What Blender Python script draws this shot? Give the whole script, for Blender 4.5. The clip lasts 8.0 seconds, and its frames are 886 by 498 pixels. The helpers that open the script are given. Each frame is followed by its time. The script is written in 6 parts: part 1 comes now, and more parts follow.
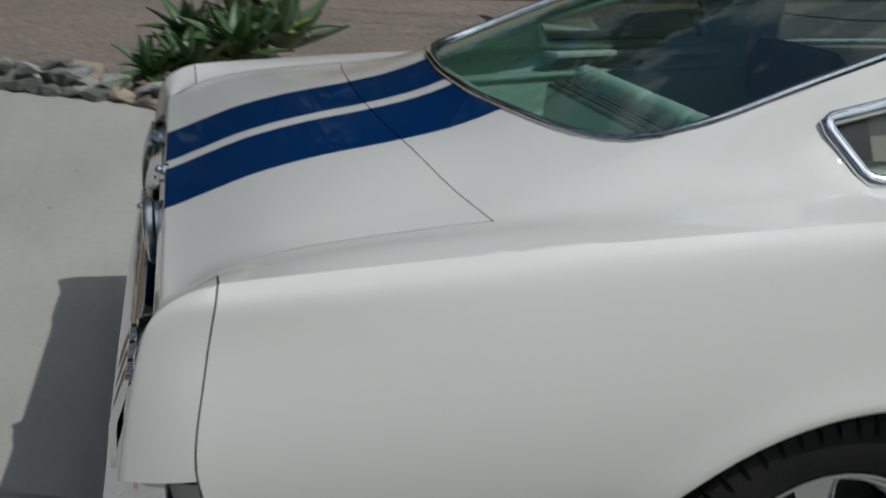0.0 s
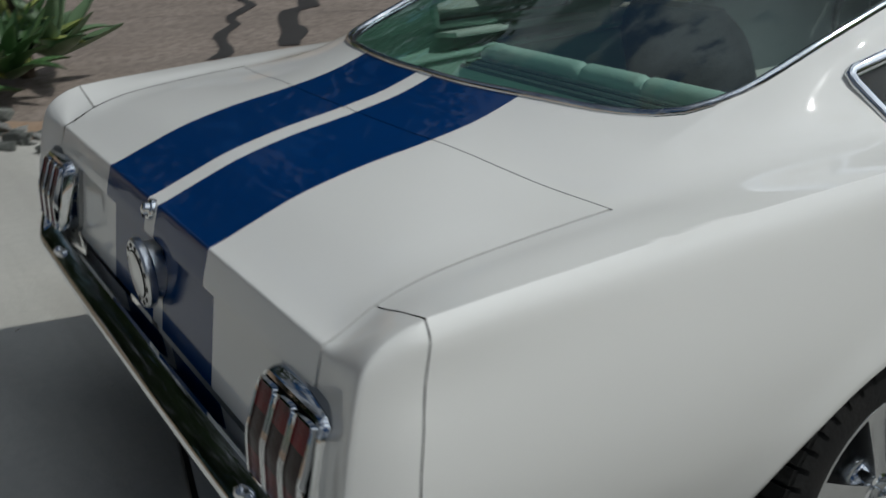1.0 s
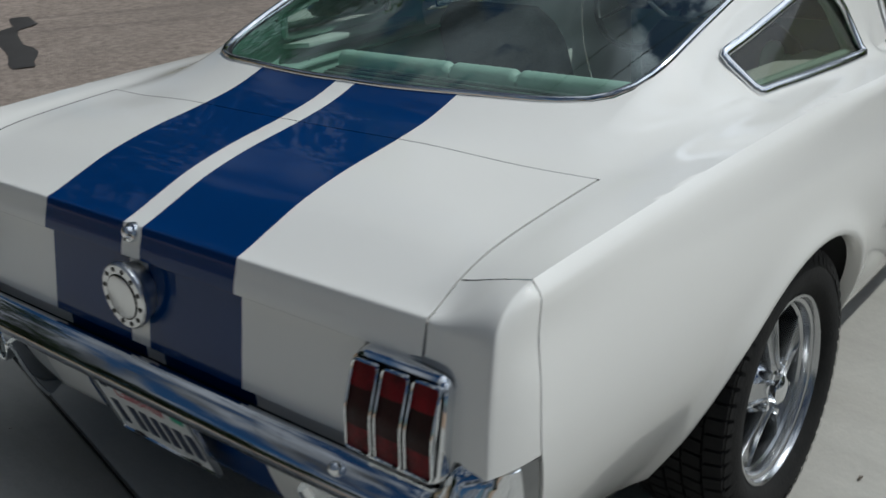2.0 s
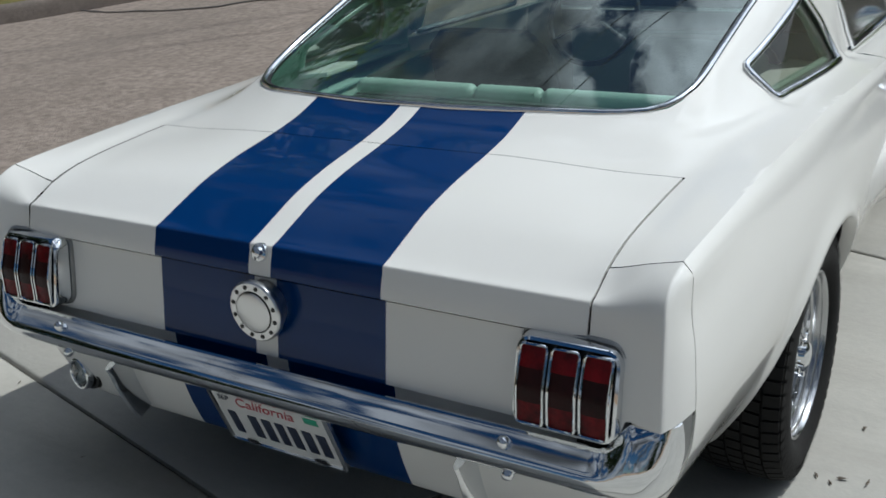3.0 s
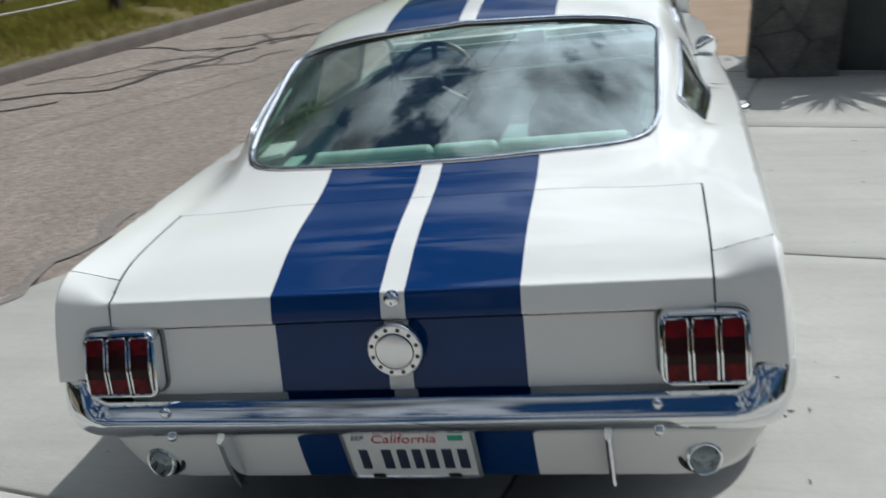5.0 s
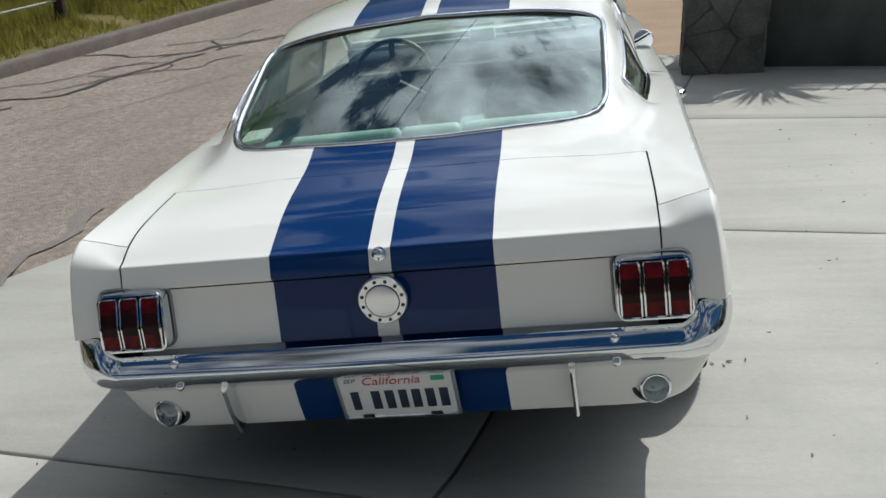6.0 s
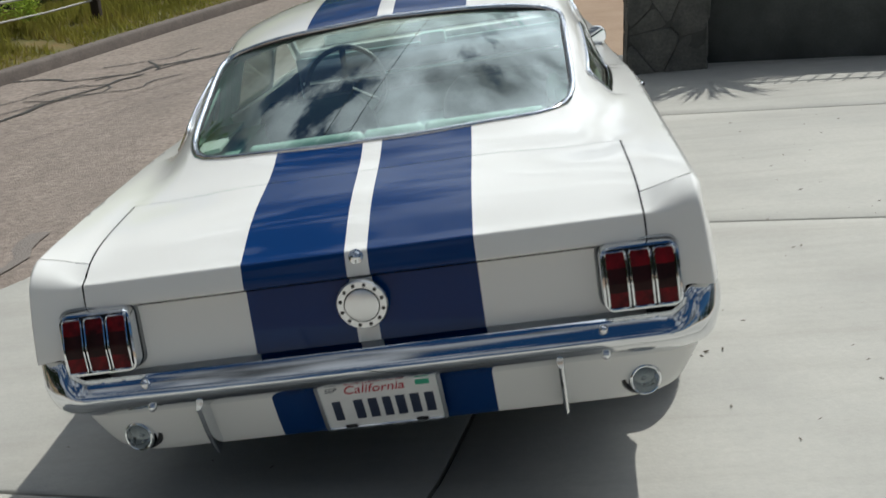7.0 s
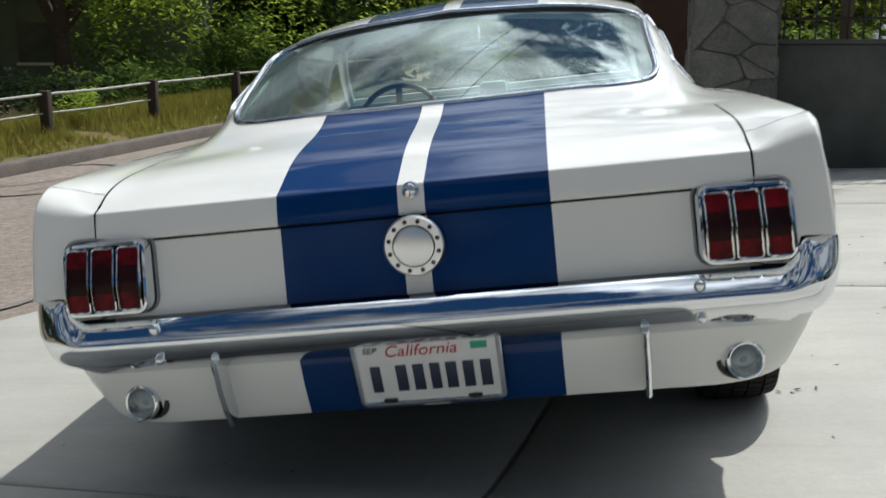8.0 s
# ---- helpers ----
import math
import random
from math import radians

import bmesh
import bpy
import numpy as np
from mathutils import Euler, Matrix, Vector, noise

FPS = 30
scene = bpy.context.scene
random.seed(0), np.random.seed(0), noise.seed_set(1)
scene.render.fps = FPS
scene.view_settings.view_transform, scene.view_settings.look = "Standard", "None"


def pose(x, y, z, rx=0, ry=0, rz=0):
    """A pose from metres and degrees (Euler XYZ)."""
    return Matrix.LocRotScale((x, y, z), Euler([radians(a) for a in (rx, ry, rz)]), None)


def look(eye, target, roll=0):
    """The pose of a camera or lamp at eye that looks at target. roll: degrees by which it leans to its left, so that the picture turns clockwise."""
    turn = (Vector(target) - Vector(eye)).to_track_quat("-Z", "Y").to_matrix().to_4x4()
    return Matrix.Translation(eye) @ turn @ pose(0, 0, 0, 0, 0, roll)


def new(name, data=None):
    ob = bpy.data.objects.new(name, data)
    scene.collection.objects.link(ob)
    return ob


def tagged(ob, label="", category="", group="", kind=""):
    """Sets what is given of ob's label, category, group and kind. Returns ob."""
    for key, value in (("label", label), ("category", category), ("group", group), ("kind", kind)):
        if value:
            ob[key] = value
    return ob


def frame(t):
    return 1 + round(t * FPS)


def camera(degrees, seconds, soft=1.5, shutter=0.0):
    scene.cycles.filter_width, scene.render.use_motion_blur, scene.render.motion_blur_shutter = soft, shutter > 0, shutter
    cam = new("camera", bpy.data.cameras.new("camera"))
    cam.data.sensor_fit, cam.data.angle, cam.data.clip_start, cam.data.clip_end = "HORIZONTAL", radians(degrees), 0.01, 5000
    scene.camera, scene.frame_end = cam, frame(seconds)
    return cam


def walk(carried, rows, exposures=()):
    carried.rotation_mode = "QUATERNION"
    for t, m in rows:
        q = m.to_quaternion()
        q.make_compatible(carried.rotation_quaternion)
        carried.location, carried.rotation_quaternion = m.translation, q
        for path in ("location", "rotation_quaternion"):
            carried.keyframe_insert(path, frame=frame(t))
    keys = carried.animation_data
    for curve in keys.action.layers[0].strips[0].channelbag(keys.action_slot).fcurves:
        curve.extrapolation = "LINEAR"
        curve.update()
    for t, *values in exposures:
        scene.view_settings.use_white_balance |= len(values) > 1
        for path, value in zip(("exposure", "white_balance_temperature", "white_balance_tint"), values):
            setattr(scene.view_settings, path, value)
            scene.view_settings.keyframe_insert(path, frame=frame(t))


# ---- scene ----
from mathutils.bvhtree import BVHTree

# Coordinates: the car's own frame has x to its right, y forward and z up, with the fuel cap at y = 0.
# The drive falls to the left towards the street, so that frame leans by LEAN degrees in the world.
LEAN = 6.2
TILT = pose(0, 0, 0, 0, -LEAN, 0)

EXPOSURES = [(0.0, -1.40, 5900, 6), (1.0, -1.40, 5900, 6), (2.5, -0.94, 5800, 6), (3.5, -0.68, 5800, 6), (5.0, -0.56, 5800, 6), (6.5, -0.52, 6050, 6), (7.0, -0.54, 6050, 6), (8.0, -0.30, 6000, 6)]

# camera: seconds, place in the car's frame, yaw, pitch, roll
cam = camera(47.20, 8.0, soft=1.5, shutter=0.45)
PATH = [
    (0.0, 1.908, 0.108, 1.289, 76.11, -19.47, -0.14),
    (0.5, 1.857, -0.164, 1.304, 66.22, -21.93, 1.29),
    (1.0, 1.670, -0.360, 1.335, 59.80, -21.46, -3.41),
    (1.2, 1.609, -0.450, 1.323, 54.45, -20.83, -2.07),
    (2.3, 1.444, -1.019, 1.435, 38.68, -22.85, -4.96),
    (2.5, 1.385, -1.118, 1.435, 37.35, -22.87, -5.11),
    (3.0, 1.271, -1.283, 1.491, 32.89, -21.81, -4.48),
    (3.5, 1.127, -1.575, 1.560, 26.94, -22.60, -6.57),
    (4.0, 0.934, -1.739, 1.585, 23.50, -20.59, -5.31),
    (4.5, 0.739, -1.791, 1.620, 19.62, -23.20, -6.78),
    (5.0, 0.585, -1.928, 1.610, 13.08, -19.35, -7.41),
    (5.2, 0.522, -2.010, 1.572, 10.01, -19.79, -6.89),
    (6.3, 0.549, -2.289, 1.628, 9.17, -18.66, -7.70),
    (6.5, 0.548, -2.293, 1.638, 8.34, -18.38, -7.81),
    (7.0, 0.446, -2.201, 1.556, 6.07, -18.91, -9.31),
    (7.5, 0.345, -2.053, 1.268, 5.88, -13.39, -7.30),
    (8.0, 0.307, -1.993, 1.033, 7.10, -10.16, -6.29),
]


def held(x, y, z, yaw, pitch, roll):
    return TILT @ Matrix.Translation((x, y, z)) @ pose(0, 0, 0, 0, 0, yaw) @ pose(0, 0, 0, 90 + pitch, 0, 0) @ pose(0, 0, 0, 0, 0, roll)


walk(cam, [(r[0], held(*r[1:])) for r in PATH], exposures=EXPOSURES)

# ---- world and sun ----
SUN_TO = (TILT.to_3x3() @ Vector((0.47, 0.58, 1.0))).normalized()
SUN_ELEV = math.asin(SUN_TO.z)
SUN_AZ = math.atan2(SUN_TO.x, SUN_TO.y)

world = bpy.data.worlds.new("sky")
scene.world = world
world.use_nodes = True
wn, wl = world.node_tree.nodes, world.node_tree.links
wn.clear()
w_out = wn.new("ShaderNodeOutputWorld")
w_bg = wn.new("ShaderNodeBackground")
w_sky = wn.new("ShaderNodeTexSky")
w_sky.sky_type = "NISHITA"
w_sky.sun_disc = False
w_sky.dust_density = 0.1
w_sky.ozone_density = 3.0
w_sky.sun_elevation = SUN_ELEV
w_sky.sun_rotation = SUN_AZ
w_co = wn.new("ShaderNodeTexCoord")
w_map = wn.new("ShaderNodeMapping")
w_map.inputs["Scale"].default_value = (0.9, 1.2, 1.5)
w_map.inputs["Location"].default_value = (0.62, 0.28, 0.05)
w_noise = wn.new("ShaderNodeTexNoise")
w_noise.inputs["Scale"].default_value = 4.2
w_noise.inputs["Detail"].default_value = 11.0
w_noise.inputs["Roughness"].default_value = 0.60
w_noise.inputs["Distortion"].default_value = 0.15
w_ramp = wn.new("ShaderNodeValToRGB")
w_ramp.color_ramp.elements[0].position = 0.505
w_ramp.color_ramp.elements[1].position = 0.56
w_mix = wn.new("ShaderNodeMix")
w_mix.data_type = "RGBA"
w_cloud = wn.new("ShaderNodeRGB")
w_cloud.outputs[0].default_value = (20.0, 20.3, 21.0, 1)
wl.new(w_co.outputs["Generated"], w_map.inputs["Vector"])
wl.new(w_map.outputs["Vector"], w_noise.inputs["Vector"])
w_thick = wn.new("ShaderNodeMath")
w_thick.operation = "ADD"
wl.new(w_noise.outputs["Fac"], w_thick.inputs[0])
wl.new(w_thick.outputs[0], w_ramp.inputs["Fac"])
wl.new(w_ramp.outputs["Color"], w_mix.inputs["Factor"])
w_deep = wn.new("ShaderNodeHueSaturation")
w_deep.inputs["Saturation"].default_value = 1.22
w_deep.inputs["Value"].default_value = 1.8
wl.new(w_sky.outputs["Color"], w_deep.inputs["Color"])
wl.new(w_deep.outputs["Color"], w_mix.inputs["A"])
# clouds glow more the nearer they stand to the sun
w_dot = wn.new("ShaderNodeVectorMath")
w_dot.operation = "DOT_PRODUCT"
w_dot.inputs[1].default_value = SUN_TO
w_near = wn.new("ShaderNodeMapRange")
w_near.inputs["From Min"].default_value = 0.66
w_near.inputs["To Min"].default_value = 0.8
w_near.inputs["To Max"].default_value = 6.8
w_glow = wn.new("ShaderNodeVectorMath")
w_glow.operation = "SCALE"
wl.new(w_co.outputs["Generated"], w_dot.inputs[0])
wl.new(w_dot.outputs["Value"], w_near.inputs["Value"])
# grey bellies and bright rims
w_belly = wn.new("ShaderNodeTexNoise")
w_belly.inputs["Scale"].default_value = 6.5
w_belly.inputs["Detail"].default_value = 8.0
w_tone = wn.new("ShaderNodeMapRange")
w_tone.inputs["From Min"].default_value = 0.36
w_tone.inputs["From Max"].default_value = 0.62
w_tone.inputs["To Min"].default_value = 0.22
w_tone.inputs["To Max"].default_value = 1.2
w_lit = wn.new("ShaderNodeMath")
w_lit.operation = "MULTIPLY"
wl.new(w_map.outputs["Vector"], w_belly.inputs["Vector"])
wl.new(w_belly.outputs["Fac"], w_tone.inputs["Value"])
wl.new(w_tone.outputs["Result"], w_lit.inputs[0])
wl.new(w_near.outputs["Result"], w_lit.inputs[1])
wl.new(w_lit.outputs[0], w_glow.inputs["Scale"])
# and stand thicker in that quarter of the sky
w_more = wn.new("ShaderNodeMapRange")
w_more.inputs["From Min"].default_value = 0.2
w_more.inputs["From Max"].default_value = 0.85
w_more.inputs["To Min"].default_value = -0.01
w_more.inputs["To Max"].default_value = 0.062
wl.new(w_dot.outputs["Value"], w_more.inputs["Value"])
# clouds close up towards the horizon
w_sep = wn.new("ShaderNodeSeparateXYZ")
w_low = wn.new("ShaderNodeMapRange")
w_low.inputs["From Min"].default_value = 0.45
w_low.inputs["From Max"].default_value = 0.95
w_low.inputs["To Min"].default_value = 0.065
w_low.inputs["To Max"].default_value = -0.015
w_sum = wn.new("ShaderNodeMath")
w_sum.operation = "ADD"
wl.new(w_co.outputs["Generated"], w_sep.inputs[0])
wl.new(w_sep.outputs["Z"], w_low.inputs["Value"])
wl.new(w_low.outputs["Result"], w_sum.inputs[0])
wl.new(w_more.outputs["Result"], w_sum.inputs[1])
wl.new(w_sum.outputs[0], w_thick.inputs[1])
wl.new(w_cloud.outputs[0], w_glow.inputs[0])
wl.new(w_glow.outputs["Vector"], w_mix.inputs["B"])
wl.new(w_mix.outputs["Result"], w_bg.inputs["Color"])
w_bg.inputs["Strength"].default_value = 0.0272
wl.new(w_bg.outputs[0], w_out.inputs["Surface"])

sun = new("sun", bpy.data.lights.new("sun", "SUN"))
sun.data.energy = 4.9
sun.data.angle = radians(0.53)
sun.data.color = (1.0, 0.94, 0.85)
sun.matrix_world = look(SUN_TO * 30, (0, 0, 0))


# ---- materials ----
def material(name, base, rough=0.5, metal=0.0, coat=0.0, var=0.0, var_scale=8.0, bump=0.0, bump_scale=60.0,
             dark=None, fine=0.0, fine_scale=120.0, spec=0.5, piece=0.0, coat_ior=1.4,
             streak=None):
    """A principled material with variation at two scales and fine relief, in object space."""
    m = bpy.data.materials.new(name)
    m.use_nodes = True
    n, l = m.node_tree.nodes, m.node_tree.links
    b = n["Principled BSDF"]
    b.inputs["Base Color"].default_value = (*base, 1)
    b.inputs["Roughness"].default_value = rough
    b.inputs["Metallic"].default_value = metal
    b.inputs["Coat Weight"].default_value = coat
    b.inputs["Coat Roughness"].default_value = 0.03
    b.inputs["Coat IOR"].default_value = coat_ior
    b.inputs["Specular IOR Level"].default_value = spec
    co = n.new("ShaderNodeTexCoord")
    colour = None
    if var or fine or piece or streak:
        rgb = n.new("ShaderNodeRGB")
        rgb.outputs[0].default_value = (*base, 1)
        colour = rgb.outputs[0]
        low = dark or tuple(c * 0.45 for c in base)
        for amount, scale, detail in ((var, var_scale, 6), (fine, fine_scale, 3)):
            if not amount:
                continue
            tex = n.new("ShaderNodeTexNoise")
            tex.inputs["Scale"].default_value = scale
            tex.inputs["Detail"].default_value = detail
            tex.inputs["Roughness"].default_value = 0.6
            l.new(co.outputs["Object"], tex.inputs["Vector"])
            ramp = n.new("ShaderNodeMapRange")
            ramp.inputs["From Min"].default_value = 0.35
            ramp.inputs["From Max"].default_value = 0.7
            ramp.inputs["To Max"].default_value = amount
            l.new(tex.outputs["Fac"], ramp.inputs["Value"])
            mix = n.new("ShaderNodeMix")
            mix.data_type = "RGBA"
            mix.inputs["B"].default_value = (*low, 1)
            l.new(ramp.outputs["Result"], mix.inputs["Factor"])
            l.new(colour, mix.inputs["A"])
            colour = mix.outputs["Result"]
        if streak:
            # long faint stains: strength, three scales and their tone
            amount, scales, tone = streak
            mp = n.new("ShaderNodeMapping")
            mp.inputs["Scale"].default_value = scales
            l.new(co.outputs["Object"], mp.inputs["Vector"])
            tex = n.new("ShaderNodeTexNoise")
            tex.inputs["Scale"].default_value = 1.0
            tex.inputs["Detail"].default_value = 7
            tex.inputs["Roughness"].default_value = 0.65
            tex.inputs["Distortion"].default_value = 0.4
            l.new(mp.outputs["Vector"], tex.inputs["Vector"])
            ramp = n.new("ShaderNodeMapRange")
            ramp.inputs["From Min"].default_value = 0.46
            ramp.inputs["From Max"].default_value = 0.72
            ramp.inputs["To Max"].default_value = amount
            l.new(tex.outputs["Fac"], ramp.inputs["Value"])
            mix = n.new("ShaderNodeMix")
            mix.data_type = "RGBA"
            mix.inputs["B"].default_value = (*tone, 1)
            l.new(ramp.outputs["Result"], mix.inputs["Factor"])
            l.new(colour, mix.inputs["A"])
            colour = mix.outputs["Result"]
        if piece:
            info = n.new("ShaderNodeObjectInfo")
            sc = n.new("ShaderNodeMapRange")
            sc.inputs["To Min"].default_value = 1 - piece
            sc.inputs["To Max"].default_value = 1 + piece
            l.new(info.outputs["Random"], sc.inputs["Value"])
            hsv = n.new("ShaderNodeHueSaturation")
            l.new(sc.outputs["Result"], hsv.inputs["Value"])
            l.new(colour, hsv.inputs["Color"])
            colour = hsv.outputs["Color"]
        l.new(colour, b.inputs["Base Color"])
    if bump:
        tex = n.new("ShaderNodeTexNoise")
        tex.inputs["Scale"].default_value = bump_scale
        tex.inputs["Detail"].default_value = 5
        l.new(co.outputs["Object"], tex.inputs["Vector"])
        bp = n.new("ShaderNodeBump")
        bp.inputs["Strength"].default_value = bump
        bp.inputs["Distance"].default_value = 0.01
        l.new(tex.outputs["Fac"], bp.inputs["Height"])
        l.new(bp.outputs["Normal"], b.inputs["Normal"])
    return m


def glass(name, tint, ior=1.5, rough=0.0, dust_haze=0.0, sheen=(1.0, 1.0, 1.0), haze=(0.62, 0.74, 0.70)):
    """Thin pane: see-through with its tint, with a mirror's gloss by Fresnel."""
    m = bpy.data.materials.new(name)
    m.use_nodes = True
    n, l = m.node_tree.nodes, m.node_tree.links
    n.clear()
    out, mix = n.new("ShaderNodeOutputMaterial"), n.new("ShaderNodeMixShader")
    see, gloss, fres = n.new("ShaderNodeBsdfTransparent"), n.new("ShaderNodeBsdfGlossy"), n.new("ShaderNodeFresnel")
    see.inputs["Color"].default_value = (*tint, 1)
    gloss.inputs["Roughness"].default_value = rough
    fres.inputs["IOR"].default_value = ior
    l.new(fres.outputs[0], mix.inputs[0])
    l.new(see.outputs[0], mix.inputs[1])
    l.new(gloss.outputs[0], mix.inputs[2])
    gloss.inputs["Color"].default_value = (*sheen, 1)
    top = mix.outputs[0]
    if dust_haze:
        # thin uneven film of dust on the pane, which also paints in its haze
        film, over = n.new("ShaderNodeBsdfDiffuse"), n.new("ShaderNodeMixShader")
        film.inputs["Color"].default_value = (*haze, 1)
        co, tex, ramp = n.new("ShaderNodeTexCoord"), n.new("ShaderNodeTexNoise"), n.new("ShaderNodeMapRange")
        tex.inputs["Scale"].default_value = 3.0
        tex.inputs["Detail"].default_value = 6
        ramp.inputs["From Min"].default_value = 0.3
        ramp.inputs["From Max"].default_value = 0.7
        ramp.inputs["To Min"].default_value = dust_haze * 0.6
        ramp.inputs["To Max"].default_value = dust_haze * 1.4
        l.new(co.outputs["Object"], tex.inputs["Vector"])
        l.new(tex.outputs["Fac"], ramp.inputs["Value"])
        l.new(ramp.outputs["Result"], over.inputs[0])
        l.new(top, over.inputs[1])
        l.new(film.outputs[0], over.inputs[2])
        top = over.outputs[0]
    l.new(top, out.inputs["Surface"])
    return m


def foliage(name, base, dark, scale, glow):
    """Leaves that let part of the light through."""
    m = material(name, base, 0.75, var=0.8, var_scale=scale, dark=dark, spec=0.15)
    n, l = m.node_tree.nodes, m.node_tree.links
    b, out = n["Principled BSDF"], n["Material Output"]
    tr, mix = n.new("ShaderNodeBsdfTranslucent"), n.new("ShaderNodeMixShader")
    tr.inputs["Color"].default_value = (*glow, 1)
    mix.inputs[0].default_value = 0.5
    l.new(b.outputs[0], mix.inputs[1])
    l.new(tr.outputs[0], mix.inputs[2])
    l.new(mix.outputs[0], out.inputs["Surface"])
    return m


WHITE = material("white_paint", (0.80, 0.79, 0.75), 0.35, coat=1.0, spec=0.05, var=0.03, var_scale=2.5, dark=(0.7, 0.68, 0.62))
BLUE = material("blue_paint", (0.001, 0.030, 0.130), 0.4, coat=0.75, coat_ior=1.42, spec=0.05, var=0.15, var_scale=3.0)
CHROME = material("chrome", (0.80, 0.82, 0.84), 0.05, metal=1.0, var=0.12, var_scale=12)
STEEL = material("brushed_aluminium", (0.72, 0.73, 0.74), 0.28, metal=1.0, bump=0.05, bump_scale=300)
ALLOY = material("polished_alloy", (0.52, 0.53, 0.54), 0.22, metal=1.0, var=0.2, var_scale=20)
RUBBER = material("black_rubber", (0.012, 0.012, 0.012), 0.8, var=0.4, var_scale=14, dark=(0.03, 0.028, 0.025), bump=0.15, bump_scale=120, spec=0.2)
GAP = material("gap_black", (0.008, 0.008, 0.008), 1.0, spec=0.0)
FILLER = material("grey_seam_filler", (0.24, 0.24, 0.23), 0.7)
SEAL = material("black_seal", (0.012, 0.012, 0.013), 0.45)
UNDER = material("underbody_black", (0.018, 0.018, 0.018), 0.85, var=0.5, var_scale=9)
GREYRIM = material("grey_rim_paint", (0.30, 0.305, 0.30), 0.35, metal=0.4, var=0.2, var_scale=20)
RED = material("red_lens", (0.19, 0.004, 0.008), 0.3, coat=0.08, spec=0.15, var=0.97, var_scale=22, dark=(0.012, 0.001, 0.002), bump=0.1, bump_scale=200)
FROST = material("frosted_lens", (0.40, 0.42, 0.42), 0.2, coat=0.7, bump=0.5, bump_scale=160, var=0.3, var_scale=30)
MINT = material("mint_vinyl", (0.46, 0.64, 0.58), 0.5, var=0.2, var_scale=18, bump=0.15, bump_scale=180)
MINTMETAL = material("mint_painted_metal", (0.38, 0.55, 0.48), 0.4, var=0.12, var_scale=8)
TEAL = material("dark_teal_vinyl", (0.40, 0.56, 0.54), 0.5, var=0.3, var_scale=12)
NAVYVINYL = material("dark_blue_vinyl", (0.022, 0.032, 0.055), 0.45, var=0.4, var_scale=10, dark=(0.010, 0.014, 0.022), bump=0.15, bump_scale=150)
DARKMAT = material("dark_ribbed_mat", (0.035, 0.065, 0.055), 0.5, var=0.5, var_scale=16)
CARPET = material("dark_carpet", (0.19, 0.28, 0.28), 0.95, bump=0.4, bump_scale=300)
HEADLINER = material("pale_headliner", (0.60, 0.66, 0.62), 0.8, bump=0.2, bump_scale=200)
WINDOW = glass("tinted_window", (0.78, 0.95, 0.88), 2.5, dust_haze=0.018, sheen=(0.90, 1.0, 0.97))
# brownish film colour paints a dull, hazy reflection onto these panes
SIDEGLASS = glass("side_window", (0.50, 0.52, 0.46), 1.45, rough=0.12, dust_haze=0.12, haze=(0.30, 0.285, 0.23))
SCREEN = glass("windscreen_glass", (0.84, 0.92, 0.88), 1.7)
LAMPGLASS = glass("lamp_glass", (0.72, 0.76, 0.78), 1.6, dust_haze=0.07)
PLATE = material("plate_white", (0.74, 0.74, 0.72), 0.35, var=0.1, var_scale=30)
INK = material("plate_dark_ink", (0.02, 0.03, 0.06), 0.4)
PRISM = material("dark_prism_lens", (0.030, 0.004, 0.004), 0.3, coat=0.08, spec=0.15, var=0.9, var_scale=16, dark=(0.006, 0.002, 0.002), bump=0.1, bump_scale=200)
REDINK = material("plate_red_ink", (0.45, 0.03, 0.05), 0.4)
GREENINK = material("green_sticker", (0.05, 0.36, 0.22), 0.4)


# ---- helpers for building ----
def pchip(*keys):
    """A smooth monotone curve through (y, value) keys."""
    xs = [k[0] for k in keys]
    vs = [k[1] for k in keys]
    n = len(xs)
    d = [(vs[i + 1] - vs[i]) / (xs[i + 1] - xs[i]) for i in range(n - 1)]
    m = [d[0]] + [0.0 if d[i - 1] * d[i] <= 0 else 2 * d[i - 1] * d[i] / (d[i - 1] + d[i]) for i in range(1, n - 1)] + [d[-1]]

    def f(x):
        if x <= xs[0]:
            return vs[0]
        if x >= xs[-1]:
            return vs[-1]
        i = 0
        while x > xs[i + 1]:
            i += 1
        h = xs[i + 1] - xs[i]
        t = (x - xs[i]) / h
        return (vs[i] * (1 + 2 * t) * (1 - t) ** 2 + m[i] * h * t * (1 - t) ** 2
                + vs[i + 1] * t * t * (3 - 2 * t) + m[i + 1] * h * t * t * (t - 1))
    return f


def linspace(a, b, n):
    return [a + (b - a) * i / (n - 1) for i in range(n)]


def smooth(bm, angle=40):
    for f in bm.faces:
        f.smooth = True
    lim = radians(angle)
    for e in bm.edges:
        if len(e.link_faces) == 2 and e.calc_face_angle(0) > lim:
            e.smooth = False


def part(name, bm, mats, parent, label="", flat=False, angle=40):
    """Links a bmesh as one mesh object under a thing or a part."""
    if not flat:
        smooth(bm, angle)
    me = bpy.data.meshes.new(name)
    bm.to_mesh(me)
    bm.free()
    for m in (mats if isinstance(mats, (list, tuple)) else [mats]):
        me.materials.append(m)
    ob = new(name, me)
    ob.parent = parent
    if label:
        tagged(ob, label)
    return ob


def thing(name, m, label, category, group="", kind=""):
    ob = new(name)
    ob.empty_display_size = 0.1
    ob.matrix_world = m
    return tagged(ob, label, category, group, kind)


def solid(name, bm, mats, m, label, category, group="", kind="", flat=False, angle=40):
    ob = part(name, bm, mats, None, "", flat, angle)
    ob.matrix_world = m
    return tagged(ob, label, category, group, kind)


